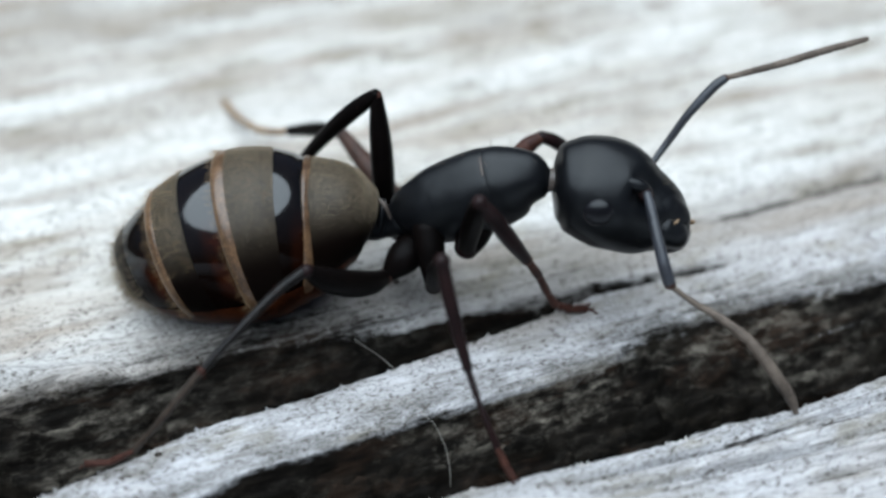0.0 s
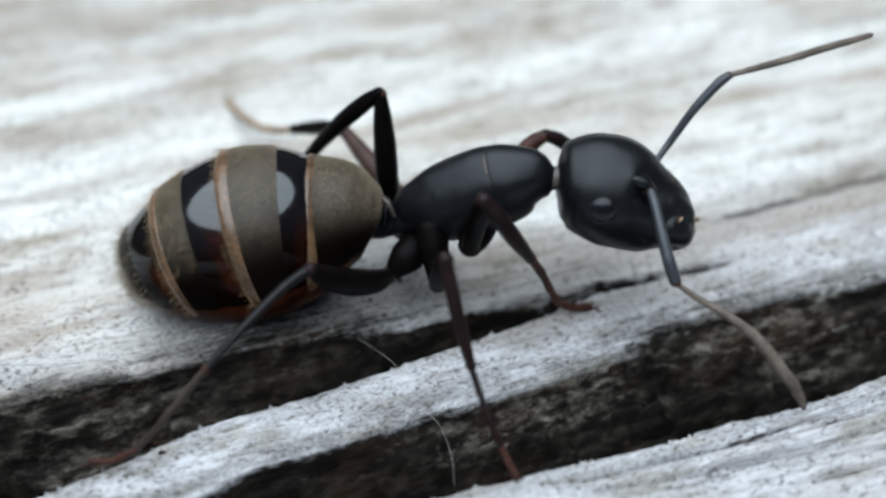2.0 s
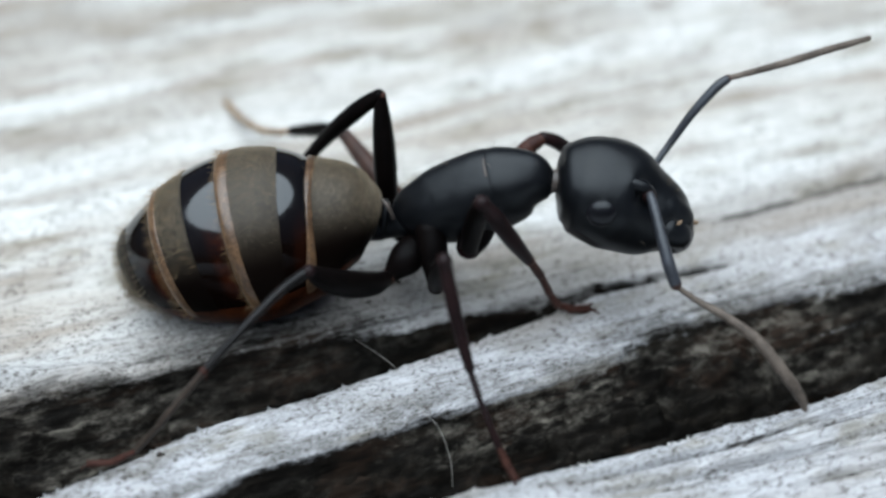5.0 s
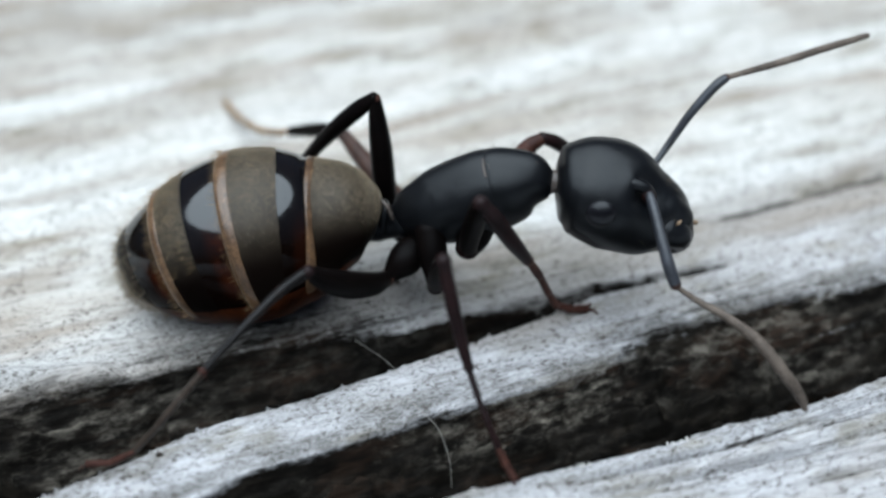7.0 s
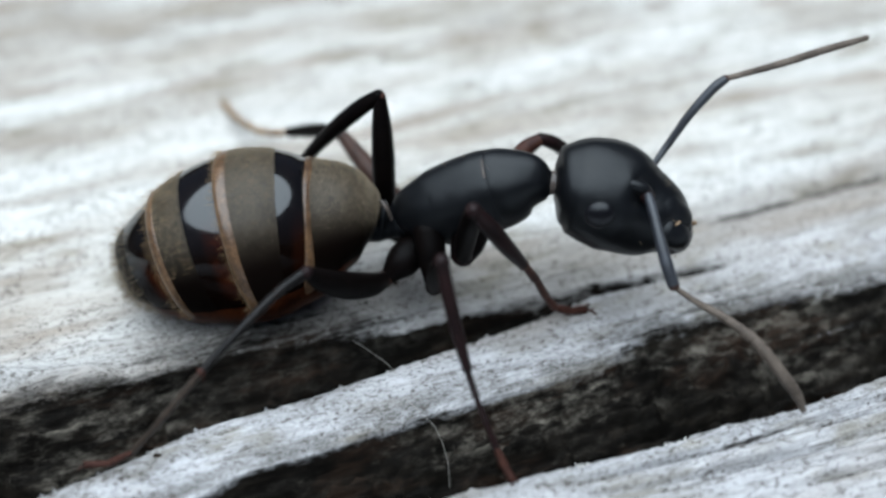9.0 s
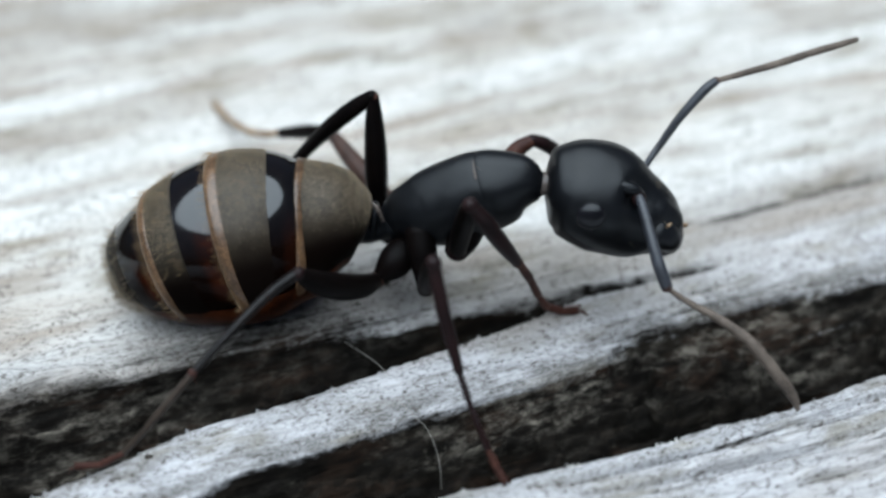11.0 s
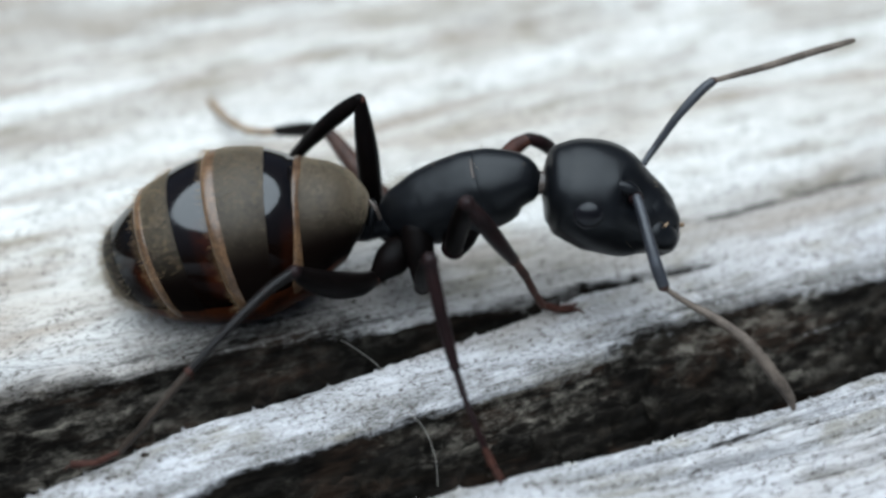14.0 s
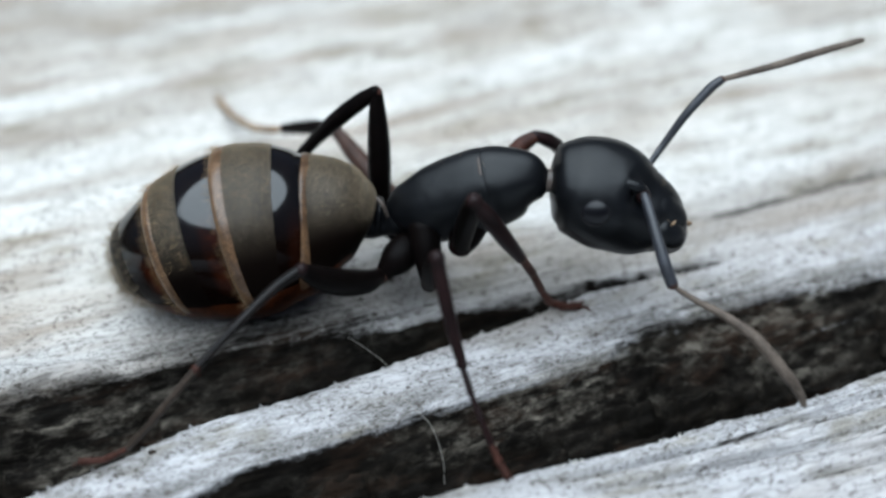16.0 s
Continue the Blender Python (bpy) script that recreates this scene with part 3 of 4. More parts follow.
def plate(rows, low, high, ring, bm=None, wobble=0.0):
    """A curved plate through rows of place along the gaster and growth; gives the bmesh and each vertex's row and angle."""
    bm = bm or bmesh.new()
    grid, where = [], {}
    for j, (x, k) in enumerate(rows):
        line = []
        for i in range(ring + 1):
            g = low + (high - low) * i / ring
            v = bm.verts.new(surf(x, g, k + wobble * noise.noise((g * 0.16, x * 60, 3.1)))[0])
            where[v] = (x, g)
            line.append(v)
        grid.append(line)
    for a, b in zip(grid, grid[1:]):
        for i in range(ring):
            bm.faces.new((a[i], a[i + 1], b[i + 1], b[i]))
    return bm, where


def ease(a, b, x):
    q = min(1.0, max(0.0, (x - a) / (b - a)))
    return q * q * (3 - 2 * q)


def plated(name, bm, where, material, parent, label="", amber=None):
    """Links a plate with the shade painted on its flanks and its amber, see-through zone marked on its vertices."""
    flank_shade = [ease(40, 80, abs(where[v][1])) for v in bm.verts]
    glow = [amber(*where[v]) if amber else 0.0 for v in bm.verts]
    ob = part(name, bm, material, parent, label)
    for key, values in (("flank_shade", flank_shade), ("amber", glow)):
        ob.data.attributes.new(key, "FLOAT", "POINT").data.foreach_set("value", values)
    return ob


def build_gaster():
    bm = bmesh.new()
    skin(bm, gaster_rings(0, 1, 0.94, 80), 40)
    gaster = part("gaster", bm, FLANK, ant, "banded brown and glossy black abdomen", pivot=GASTER[0][:3])
    rnd = random.Random(3)
    down, comb = bmesh.new(), bmesh.new()
    # front edge, end of the polished band, rear edge, width of the golden rim
    for a, b, c, rim, downy in ((0.02, 0.02, 0.272, 0.026, DULL), (0.255, 0.366, 0.498, 0.034, DULL), (0.47, 0.594, 0.702, 0.026, ASHY), (0.67, 0.80, 0.998, 0.0, TAIL)):
        first, last = (0.975, 1.008) if a > 0.1 else (0.985, 1.006)
        lift = lambda x: first + (last - first) * ease(a - 0.03, c - 0.02, x) if c < 0.99 else 0.962 + 0.04 * ease(a, 0.85, x)
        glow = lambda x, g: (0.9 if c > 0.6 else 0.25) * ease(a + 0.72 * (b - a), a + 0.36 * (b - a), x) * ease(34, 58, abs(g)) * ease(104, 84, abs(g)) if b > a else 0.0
        if b > a:
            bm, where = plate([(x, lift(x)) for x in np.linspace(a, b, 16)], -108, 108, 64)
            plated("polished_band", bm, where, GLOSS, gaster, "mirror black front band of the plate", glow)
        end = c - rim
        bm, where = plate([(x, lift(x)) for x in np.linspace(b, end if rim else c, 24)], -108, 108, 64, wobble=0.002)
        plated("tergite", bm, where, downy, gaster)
        bm = bmesh.new()
        skin(bm, [(p - t * 0.035, s * 0.985, t * 1.05, w) for p, s, t, w in gaster_rings(a, c, 1.0, 20)], 30, (104, 256), caps=False)
        part("sternite", bm, BELLY, gaster, "translucent reddish brown belly plate")
        if rim:
            # the golden rim is a low rounded roll that turns in at the rear
            k = lift(end)
            rows = [(end, k - 0.004), (end + rim * 0.10, k + 0.004), (end + rim * 0.35, k + 0.009), (end + rim * 0.65, k + 0.008), (end + rim * 0.9, k), (c, k - 0.016), (c - rim * 0.1, k - 0.05)]
            bm, where = plate(rows, -118, 118, 90, wobble=0.003)
            part("tergite_rim", bm, RIM, gaster, "pale golden rear edge of the plate")
            # a comb of bristles along the edge
            for n in range(0 if c < 0.3 else 130):
                g = -118 + 236 * (n + rnd.uniform(-0.3, 0.3)) / 130
                at_edge, out, back = surf(c - rim * rnd.uniform(0.15, 0.5), g, k + 0.004)
                hair(comb, at_edge, back + out * rnd.uniform(0.15, 0.45) + Vector((0, 0, rnd.uniform(-0.1, 0.15))), rnd.uniform(0.14, 0.26), 0.0048)
        # down lying flat on the dull band
        for n in range(int((120000 if c < 0.99 else 12000) * (c - b))):
            x, g = rnd.uniform(b, c - rim * 0.7), rnd.uniform(-100, 100)
            if rnd.random() > 1.0 - ease(22, 66, abs(g)):
                continue
            root, out, back = surf(x, g, lift(x))
            along = (surf(min(x + 0.02, 1.0), g, lift(x))[0] - root).normalized()
            sway = back.cross(out) * rnd.gauss(0, 0.10)
            hair(down, root, along + out * rnd.uniform(0.05, 0.20) + sway, rnd.uniform(0.035, 0.075), 0.0015)
        # sparse longer hairs that catch the light
        for n in range(70 if c < 0.6 else 260 if c < 0.99 else 0):
            x, g = rnd.uniform(b, c), rnd.uniform(-50, 60) if c < 0.6 else rnd.uniform(-72, 80)
            root, out, back = surf(x, g, lift(x))
            hair(comb, root, back + out * rnd.uniform(0.15, 0.5), rnd.uniform(0.12, 0.24), 0.0024)
    # longer hairs round the tail
    for k in range(2300):
        x, g = 0.78 + 0.215 * rnd.random() ** 0.8, rnd.uniform(-160, 160)
        root, out, back = surf(x, g, 0.99)
        hair(down, root, back * 0.7 + out * rnd.uniform(0.5, 1.1), rnd.uniform(0.10, 0.29), 0.0026)
    tagged(part("down", down, DOWN, gaster, "short pale down lying flat"), kind="stuff")
    tagged(part("bristle_comb", comb, BRISTLE, gaster, "golden bristles along the plate edges"), kind="stuff")
    return gaster


build_gaster()


def build_waist():
    bm = tube([(-1.54, -1.50, 1.91, 0.405), (-1.34, -1.50, 1.85, 0.358), (-1.12, -1.50, 1.87, 0.310), (-0.86, -1.50, 1.97, 0.404)], 16, 20)
    waist = part("petiole", bm, BLACK, ant, "narrow black waist with an upright scale")
    bm = lump((-1.24, -1.50, 1.97), (0.14, 0.36, 0.50), Matrix.Rotation(radians(8), 4, "Y"))
    part("scale", bm, BLACK, waist)
    bm = tube([(-1.23, -1.75, 2.66, 0.035), (-1.11, -1.83, 2.53, 0.046), (-1.02, -1.86, 2.27, 0.035)], 12, 8)
    part("scale_edge", bm, PALE, waist, "thin pale edge of the scale")


build_waist()

# thorax: centre line from the neck back to the waist
THORAX = glide([(2.31, -1.74, 3.12, 0.184), (2.13, -1.73, 3.12, 0.390), (1.79, -1.70, 3.12, 0.643), (1.40, -1.67, 3.00, 0.830), (0.94, -1.64, 2.82, 0.904), (0.42, -1.60, 2.57, 0.911), (-0.16, -1.56, 2.32, 0.812), (-0.64, -1.52, 2.15, 0.591), (-0.93, -1.50, 2.03, 0.332)], 121)


def thorax_rings(a, b, grow, n=30):
    rows = np.array([[np.interp(x * 120, range(121), THORAX[:, k]) for k in range(4)] for x in np.linspace(a, b, n)])
    half = rows[:, 3] * grow
    return rings(np.column_stack([rows[:, :3], half * 0.84, half]))


def build_thorax():
    bm = bmesh.new()
    skin(bm, thorax_rings(0, 1, 0.91, 60), 32)
    thorax = part("thorax", bm, BLACK, ant, "satin black thorax of three plates", pivot=THORAX[0][:3])
    for name, a, b, fall in (("pronotum", 0.10, 0.448, 0.965), ("mesonotum", 0.440, 0.72, 0.97), ("propodeum", 0.68, 0.985, 0.985)):
        bm = bmesh.new()
        fr = thorax_rings(a, b, 1.0, 40)
        n = len(fr)
        out = []
        for j, (p, s, t, w) in enumerate(fr):
            q = j / (n - 1)
            k = 1 - (1 - fall) * (max(0, 1 - q / 0.07) ** 2 + max(0, 1 - (1 - q) / 0.07) ** 2) * 0.55
            out.append((p, s * k, t * k, w))
        skin(bm, out, 48, wobble=lambda q, g: 1 + 0.012 * noise.noise((math.sin(g) * 2, math.cos(g) * 2, q * 3 + a * 9)) - 0.045 * math.exp(-((g - 5.66) / 0.36) ** 2) + 0.022 * math.exp(-((g - 5.02) / 0.30) ** 2))
        part(name, bm, BLACK, thorax)
    bm = bmesh.new()
    fr = thorax_rings(0.444, 0.456, 1.0, 4)
    skin(bm, [(p, s * k, t * k, w) for (p, s, t, w), k in zip(fr, (0.975, 0.996, 0.996, 0.975))], 20, (-42, -10), caps=False)
    part("seam", bm, PALE, thorax, "pale seam between the plates")
    bm = tube([(2.17, -1.73, 3.10, 0.240), (2.33, -1.75, 3.14, 0.240), (2.51, -1.77, 3.16, 0.240)], 10, 16)
    part("neck", bm, PALE, thorax, "pale membrane of the neck")
    rnd = random.Random(8)
    bm = bmesh.new()
    for k in range(16):
        p, s, t, w = thorax_rings(rnd.uniform(0.12, 0.9), 0.95, 1.0, 2)[0]
        g = radians(rnd.uniform(-40, 40))
        o = s * math.sin(g) + t * math.cos(g)
        hair(bm, p + o * 0.98, o.normalized() + w * rnd.uniform(-0.3, 0.5), rnd.uniform(0.15, 0.32), 0.004)
    tagged(part("erect_hair", bm, DOWN, thorax, "a few fine erect hairs"), kind="stuff")


build_thorax()

# head: centre line from the nape to the mouth
HEAD = [(2.30, -1.76, 2.99, 0.230), (2.40, -1.76, 2.99, 0.713), (2.62, -1.76, 2.98, 0.978), (3.01, -1.78, 2.91, 1.140), (3.48, -1.81, 2.76, 1.178), (3.98, -1.86, 2.51, 1.009), (4.45, -1.91, 2.28, 0.815), (4.81, -1.96, 2.02, 0.503), (5.01, -1.96, 1.84, 0.212)]
NAPE = (2.36, -1.76, 3.13)


def build_head():
    s = glide(HEAD, 60)
    fr = rings(np.column_stack([s[:, :3], s[:, 3] * 0.98, s[:, 3]]))
    bm = bmesh.new()
    skin(bm, fr, 56, wobble=lambda q, g: 1 + 0.016 * noise.noise((math.sin(g) * 2.4, math.cos(g) * 2.4, q * 3)) + 0.006 * noise.noise((math.sin(g) * 7, math.cos(g) * 7, q * 6)) - 0.03 * max(0, math.cos(g)) ** 6 * (q > 0.55) * (q - 0.55) - 0.075 * math.exp(-((q - 0.45) / 0.30) ** 2 - ((g - 0.62) / 0.46) ** 2) - 0.105 * math.exp(-((q - 0.36) / 0.22) ** 2 - ((g - 2.48) / 0.75) ** 2))
    # hollow round the antenna's root, brow above it
    root = Vector((4.07, -2.55, 3.32))
    for v in bm.verts:
        d = v.co - root
        v.co -= (v.co - Vector((3.30, -1.78, 2.80))).normalized() * (0.20 * math.exp(-d.length_squared / 0.085) - 0.09 * math.exp(-(d - Vector((-0.28, 0, 0.38))).length_squared / 0.05))
    head = part("head", bm, BLACK, ant, "big satin black head", pivot=NAPE)
    eye = (3.05, -3.20, 3.38)
    out = (Vector(eye) - Vector((3.30, -1.78, 2.80))).normalized()
    turn = out.to_track_quat("Z", "Y").to_matrix().to_4x4()
    bm = lump(eye, (0.29, 0.26, 0.125), turn @ Matrix.Rotation(radians(20), 4, "Z"), 20, 28)
    part("compound_eye", bm, EYE_MAT, head, "round bulging black eye")
    bm = bmesh.new()
    c = Vector(eye) - out * 0.015
    u = out.orthogonal().normalized()
    w = out.cross(u)
    loop = []
    for k in range(36):
        a = math.tau * k / 36
        d = u * math.cos(a) * 0.26 + w * math.sin(a) * 0.24
        e = d.normalized()
        loop.append([bm.verts.new(c + d + e * 0.022 * math.cos(b) + out * 0.014 * math.sin(b)) for b in np.linspace(0, math.tau, 9)[:-1]])
    for k in range(36):
        n = loop[(k + 1) % 36]
        for j in range(8):
            bm.faces.new((loop[k][j], loop[k][(j + 1) % 8], n[(j + 1) % 8], n[j]))
    part("eye_ring", bm, BLACK, head)
    part("frontal_ridge", tube([(3.36, -2.30, 3.60, 0.040), (3.66, -2.40, 3.56, 0.110), (3.99, -2.44, 3.45, 0.130), (4.20, -2.38, 3.26, 0.050)], 16, 10), BLACK, head)
    part("antenna_socket", lump((4.07, -2.55, 3.32), (0.15, 0.14, 0.14)), RED, head, "reddish black antenna socket")
    part("clypeus", tube([(4.18, -2.04, 2.78, 0.520), (4.54, -2.11, 2.59, 0.490), (4.82, -2.16, 2.46, 0.345), (4.98, -2.16, 2.29, 0.162)], 18, 18), BLACK, head)
    part("mandible", tube([(4.49, -2.45, 2.44, 0.342), (4.76, -2.45, 2.28, 0.298), (4.87, -2.31, 1.94, 0.162), (4.76, -2.16, 1.66, 0.082)], 16, 16), BLACK, head, "black toothed jaw")
    part("mandible", tube([(4.78, -1.76, 2.02, 0.330), (5.00, -1.81, 1.88, 0.260), (5.05, -1.86, 1.62, 0.142), (4.90, -1.96, 1.55, 0.083)], 16, 16), BLACK, head, "black toothed jaw")
    # a small tan tube stands in for a golden glint on the mouth
    part("mouth_glint", tube([(4.65, -2.72, 2.74, 0.017), (4.69, -2.75, 2.81, 0.034), (4.75, -2.65, 2.80, 0.017)], 12, 8), TAN, head, "golden glint at the mouth, modelled as a tan tube")
    part("palp", tube([(4.99, -2.05, 2.26, 0.058), (5.09, -2.10, 2.33, 0.069), (5.20, -2.12, 2.36, 0.046)], 12, 8), TAN, head, "short tan mouth feeler")
    rnd = random.Random(12)
    bm = bmesh.new()
    for k in range(46):
        j = rnd.randrange(38, 58)
        p, sd, t, w = fr[j]
        g = radians(rnd.uniform(-110, 110))
        o = sd * math.sin(g) + t * math.cos(g)
        hair(bm, p + o * 0.98, w + o.normalized() * 0.8, rnd.uniform(0.08, 0.18), 0.004)
    tagged(part("mouth_hair", bm, DOWN, head, "fine pale hairs round the mouth"), kind="stuff")
    return head


head = build_head()


def build_antenna(scape, lash, label):
    ob = part("antenna", tube(scape, 26, 14), SCAPE, ant, label, pivot=scape[0][:3])
    s = glide(lash, 11)
    for j in range(10):
        a, b = s[j], s[j + 1]
        rows = [a + (b - a) * q for q in (0.0, 0.12, 0.5, 0.88, 0.98)]
        for r, k in zip(rows, (0.88, 0.97, 1.0, 1.01, 0.92)):
            r[3] *= k
        part("flagellum_joint", tube(rows, 9, 12), FEELER, ob, "grey brown joint of the antenna's whip")
    part("elbow", lump(scape[-1][:3], [scape[-1][3] * 0.98] * 3), ROSY, ob, "rusty elbow joint")
    return ob


antenna_near = build_antenna([(4.07, -2.61, 3.39, 0.089), (4.14, -2.93, 3.21, 0.099), (4.22, -3.42, 2.96, 0.109), (4.34, -3.80, 2.60, 0.125), (4.47, -4.01, 2.28, 0.120)], [(4.54, -4.01, 2.19, 0.055), (4.93, -4.26, 2.03, 0.065), (5.30, -4.60, 2.01, 0.086), (5.88, -5.10, 1.83, 0.106), (6.27, -5.50, 1.48, 0.116), (6.67, -5.70, 0.99, 0.106), (6.84, -5.76, 0.61, 0.054)], "slate black elbowed antenna reaching down to the wood")
antenna_far = build_antenna([(4.32, -1.10, 2.89, 0.071), (4.52, -0.90, 3.11, 0.071), (4.77, -0.70, 3.39, 0.082), (5.15, -0.52, 3.94, 0.093), (5.62, -0.31, 4.44, 0.105), (5.87, -0.19, 4.59, 0.093)], [(5.91, -0.19, 4.61, 0.058), (6.47, -0.05, 4.69, 0.070), (7.20, 0.15, 4.79, 0.082), (7.85, 0.30, 4.93, 0.082), (8.45, 0.45, 5.03, 0.076), (8.87, 0.50, 5.14, 0.059)], "slate black elbowed antenna raised in the air")


def build_leg(name, coxa, femur, tibia, tarsus, label, upper=LIMB, lower=RED, foot_mat=TARSUS, hinge=RED, cap=RED, joint=RED, swell=1.08, instep=RED, claw=0.6):
    """A leg in four joints, hinged where the thigh meets the hip."""
    ob = part(name, tube(femur, 30, 18), upper, ant, label, pivot=femur[0][:3])
    part("coxa", tube(coxa, 20, 20), LIMB, ob, "thick black hip joint")
    part("trochanter", lump(femur[0][:3], [femur[0][3] * 1.15] * 3), hinge, ob, "small red brown hinge joint")
    part("knee", lump(femur[-1][:3], [femur[-1][3] * 1.02] * 3), cap, ob, "dark red knee joint")
    part("tibia", tube(tibia, 26, 14), lower, ob)
    part("ankle", lump(tibia[-1][:3], [tibia[-1][3] * swell] * 3), joint, ob, "rusty ankle joint")
    s = glide(tarsus, 6)
    for j in range(5):
        a, b = s[j], s[j + 1]
        rows = [a + (b - a) * q for q in (0.0, 0.3, 0.7, 0.93)]
        for r, k in zip(rows, (0.85, 0.90, 1.0, 1.05)):
            r[3] *= k
        part("tarsus_joint", tube(rows, 9, 10), instep if j < 3 and foot_mat != TAN else foot_mat, ob, "rusty brown joint of the foot")
    # two hooked claws
    end, before = Vector(s[5][:3]), Vector(s[4][:3])
    way = (end - before).normalized()
    side = way.cross(Vector((0, 0, 1))).normalized()
    for k in (-1, 1):
        pts = [(*(end + side * k * 0.02), 0.028), (*(end + (way * 0.13 + side * k * 0.13 + Vector((0, 0, 0.04))) * claw), 0.030 * claw),
               (*(end + (way * 0.20 + side * k * 0.19 + Vector((0, 0, -0.06))) * claw), 0.010 * claw)]
        part("claw", tube(pts, 8, 8), foot_mat, ob, "small hooked claw")
    # spurs and stiff hairs on the shin
    rnd = random.Random(len(PIVOT))
    bm = bmesh.new()
    t = glide(tibia, 20)
    for k in range(26):
        p = t[rnd.randrange(3, 20)]
        w = Vector(t[-1][:3] - t[0][:3]).normalized()
        o = Vector((rnd.gauss(0, 1), rnd.gauss(0, 1), rnd.gauss(0, 1)))
        o = (o - w * o.dot(w)).normalized()
        hair(bm, Vector(p[:3]) + o * p[3] * 0.9, w + o * 0.5, rnd.uniform(0.06, 0.12), 0.004)
    e = Vector(t[-1][:3])
    hair(bm, e, Vector((0.3, -0.5, -0.7)), 0.24, 0.018)
    tagged(part("leg_hair", bm, TARSUS, ob, "stiff short rusty hairs and a spur"), kind="stuff")
    return ob


leg_fore_near = build_leg("fore_leg", *([(0.77, -1.95, 2.20, 0.350), (0.59, -2.25, 1.99, 0.348), (0.48, -2.51, 1.89, 0.254)], [(0.49, -2.58, 1.94, 0.184), (0.54, -3.14, 2.82, 0.210), (0.61, -3.63, 3.59, 0.202), (0.66, -3.85, 4.00, 0.157)], [(0.66, -3.85, 4.00, 0.136), (0.97, -3.70, 3.50, 0.170), (1.32, -3.42, 2.81, 0.164), (1.69, -3.07, 2.08, 0.113)], [(1.72, -3.07, 2.05, 0.102), (2.00, -2.72, 1.39, 0.093), (2.25, -2.44, 0.70, 0.083), (2.47, -2.28, 0.25, 0.092), (2.81, -2.11, 0.00, 0.096), (3.17, -1.98, -0.08, 0.100)]), "dark red brown fore leg, foot on the wood ridge", joint=ROSY, instep=TARSUS, claw=1.0)
leg_mid_near = build_leg("middle_leg", *([(-0.26, -2.05, 2.13, 0.326), (-0.19, -2.37, 1.72, 0.303), (-0.13, -2.65, 1.20, 0.187)], [(-0.13, -2.72, 1.18, 0.163), (-0.08, -3.70, 2.21, 0.198), (-0.02, -4.40, 2.98, 0.200), (0.03, -4.90, 3.56, 0.153)], [(0.03, -4.90, 3.56, 0.132), (0.14, -5.15, 3.06, 0.133), (0.31, -5.45, 2.37, 0.124), (0.50, -5.80, 1.78, 0.093)], [(0.50, -5.80, 1.75, 0.073), (0.68, -6.20, 1.38, 0.062), (0.87, -6.50, 1.03, 0.062), (1.04, -6.68, 0.62, 0.073), (1.20, -6.81, 0.28, 0.083), (1.36, -6.97, 0.06, 0.073)]), "black brown middle leg stretched over the crack")
leg_hind_near = build_leg("hind_leg", *([(-0.58, -2.00, 1.58, 0.354), (-0.80, -2.25, 1.47, 0.353), (-1.06, -2.44, 1.27, 0.188)], [(-1.15, -2.51, 1.23, 0.164), (-1.42, -3.00, 1.48, 0.252), (-1.82, -3.63, 1.98, 0.278), (-2.20, -4.10, 2.48, 0.237), (-2.49, -4.40, 2.92, 0.137)], [(-2.52, -4.40, 2.92, 0.111), (-2.96, -4.80, 2.81, 0.097), (-3.55, -5.40, 2.51, 0.086), (-4.30, -6.10, 2.00, 0.072)], [(-4.33, -6.10, 1.95, 0.071), (-4.75, -6.35, 1.53, 0.061), (-5.20, -6.55, 1.01, 0.062), (-5.69, -6.60, 0.42, 0.052), (-6.16, -6.60, 0.12, 0.070), (-6.66, -6.48, -0.06, 0.075)]), "black brown hind leg stretched backwards", lower=SHIN, foot_mat=TARSUS, hinge=ROSY, joint=TARSUS, swell=1.12, instep=INSTEP)
leg_hind_far = build_leg("hind_leg", *([(-0.78, -1.05, 1.46, 0.366), (-0.97, -0.75, 1.38, 0.345), (-1.09, -0.67, 1.60, 0.221)], [(-1.13, -0.64, 1.64, 0.172), (-1.22, -0.58, 2.31, 0.243), (-1.27, -0.52, 3.14, 0.238), (-1.32, -0.46, 3.80, 0.188), (-1.35, -0.40, 4.28, 0.116)], [(-1.37, -0.40, 4.31, 0.128), (-1.69, -0.28, 3.99, 0.176), (-2.21, -0.10, 3.41, 0.180), (-2.76, 0.20, 2.64, 0.148), (-3.35, 0.50, 1.72, 0.114)], [(-3.38, 0.50, 1.69, 0.089), (-3.74, 0.70, 1.11, 0.091), (-4.13, 0.85, 0.60, 0.092), (-4.48, 0.82, 0.30, 0.092), (-4.76, 0.77, 0.12, 0.093), (-5.02, 0.71, 0.05, 0.079)]), "black brown hind leg with a high sharp knee", lower=LIMB, cap=TARSUS)
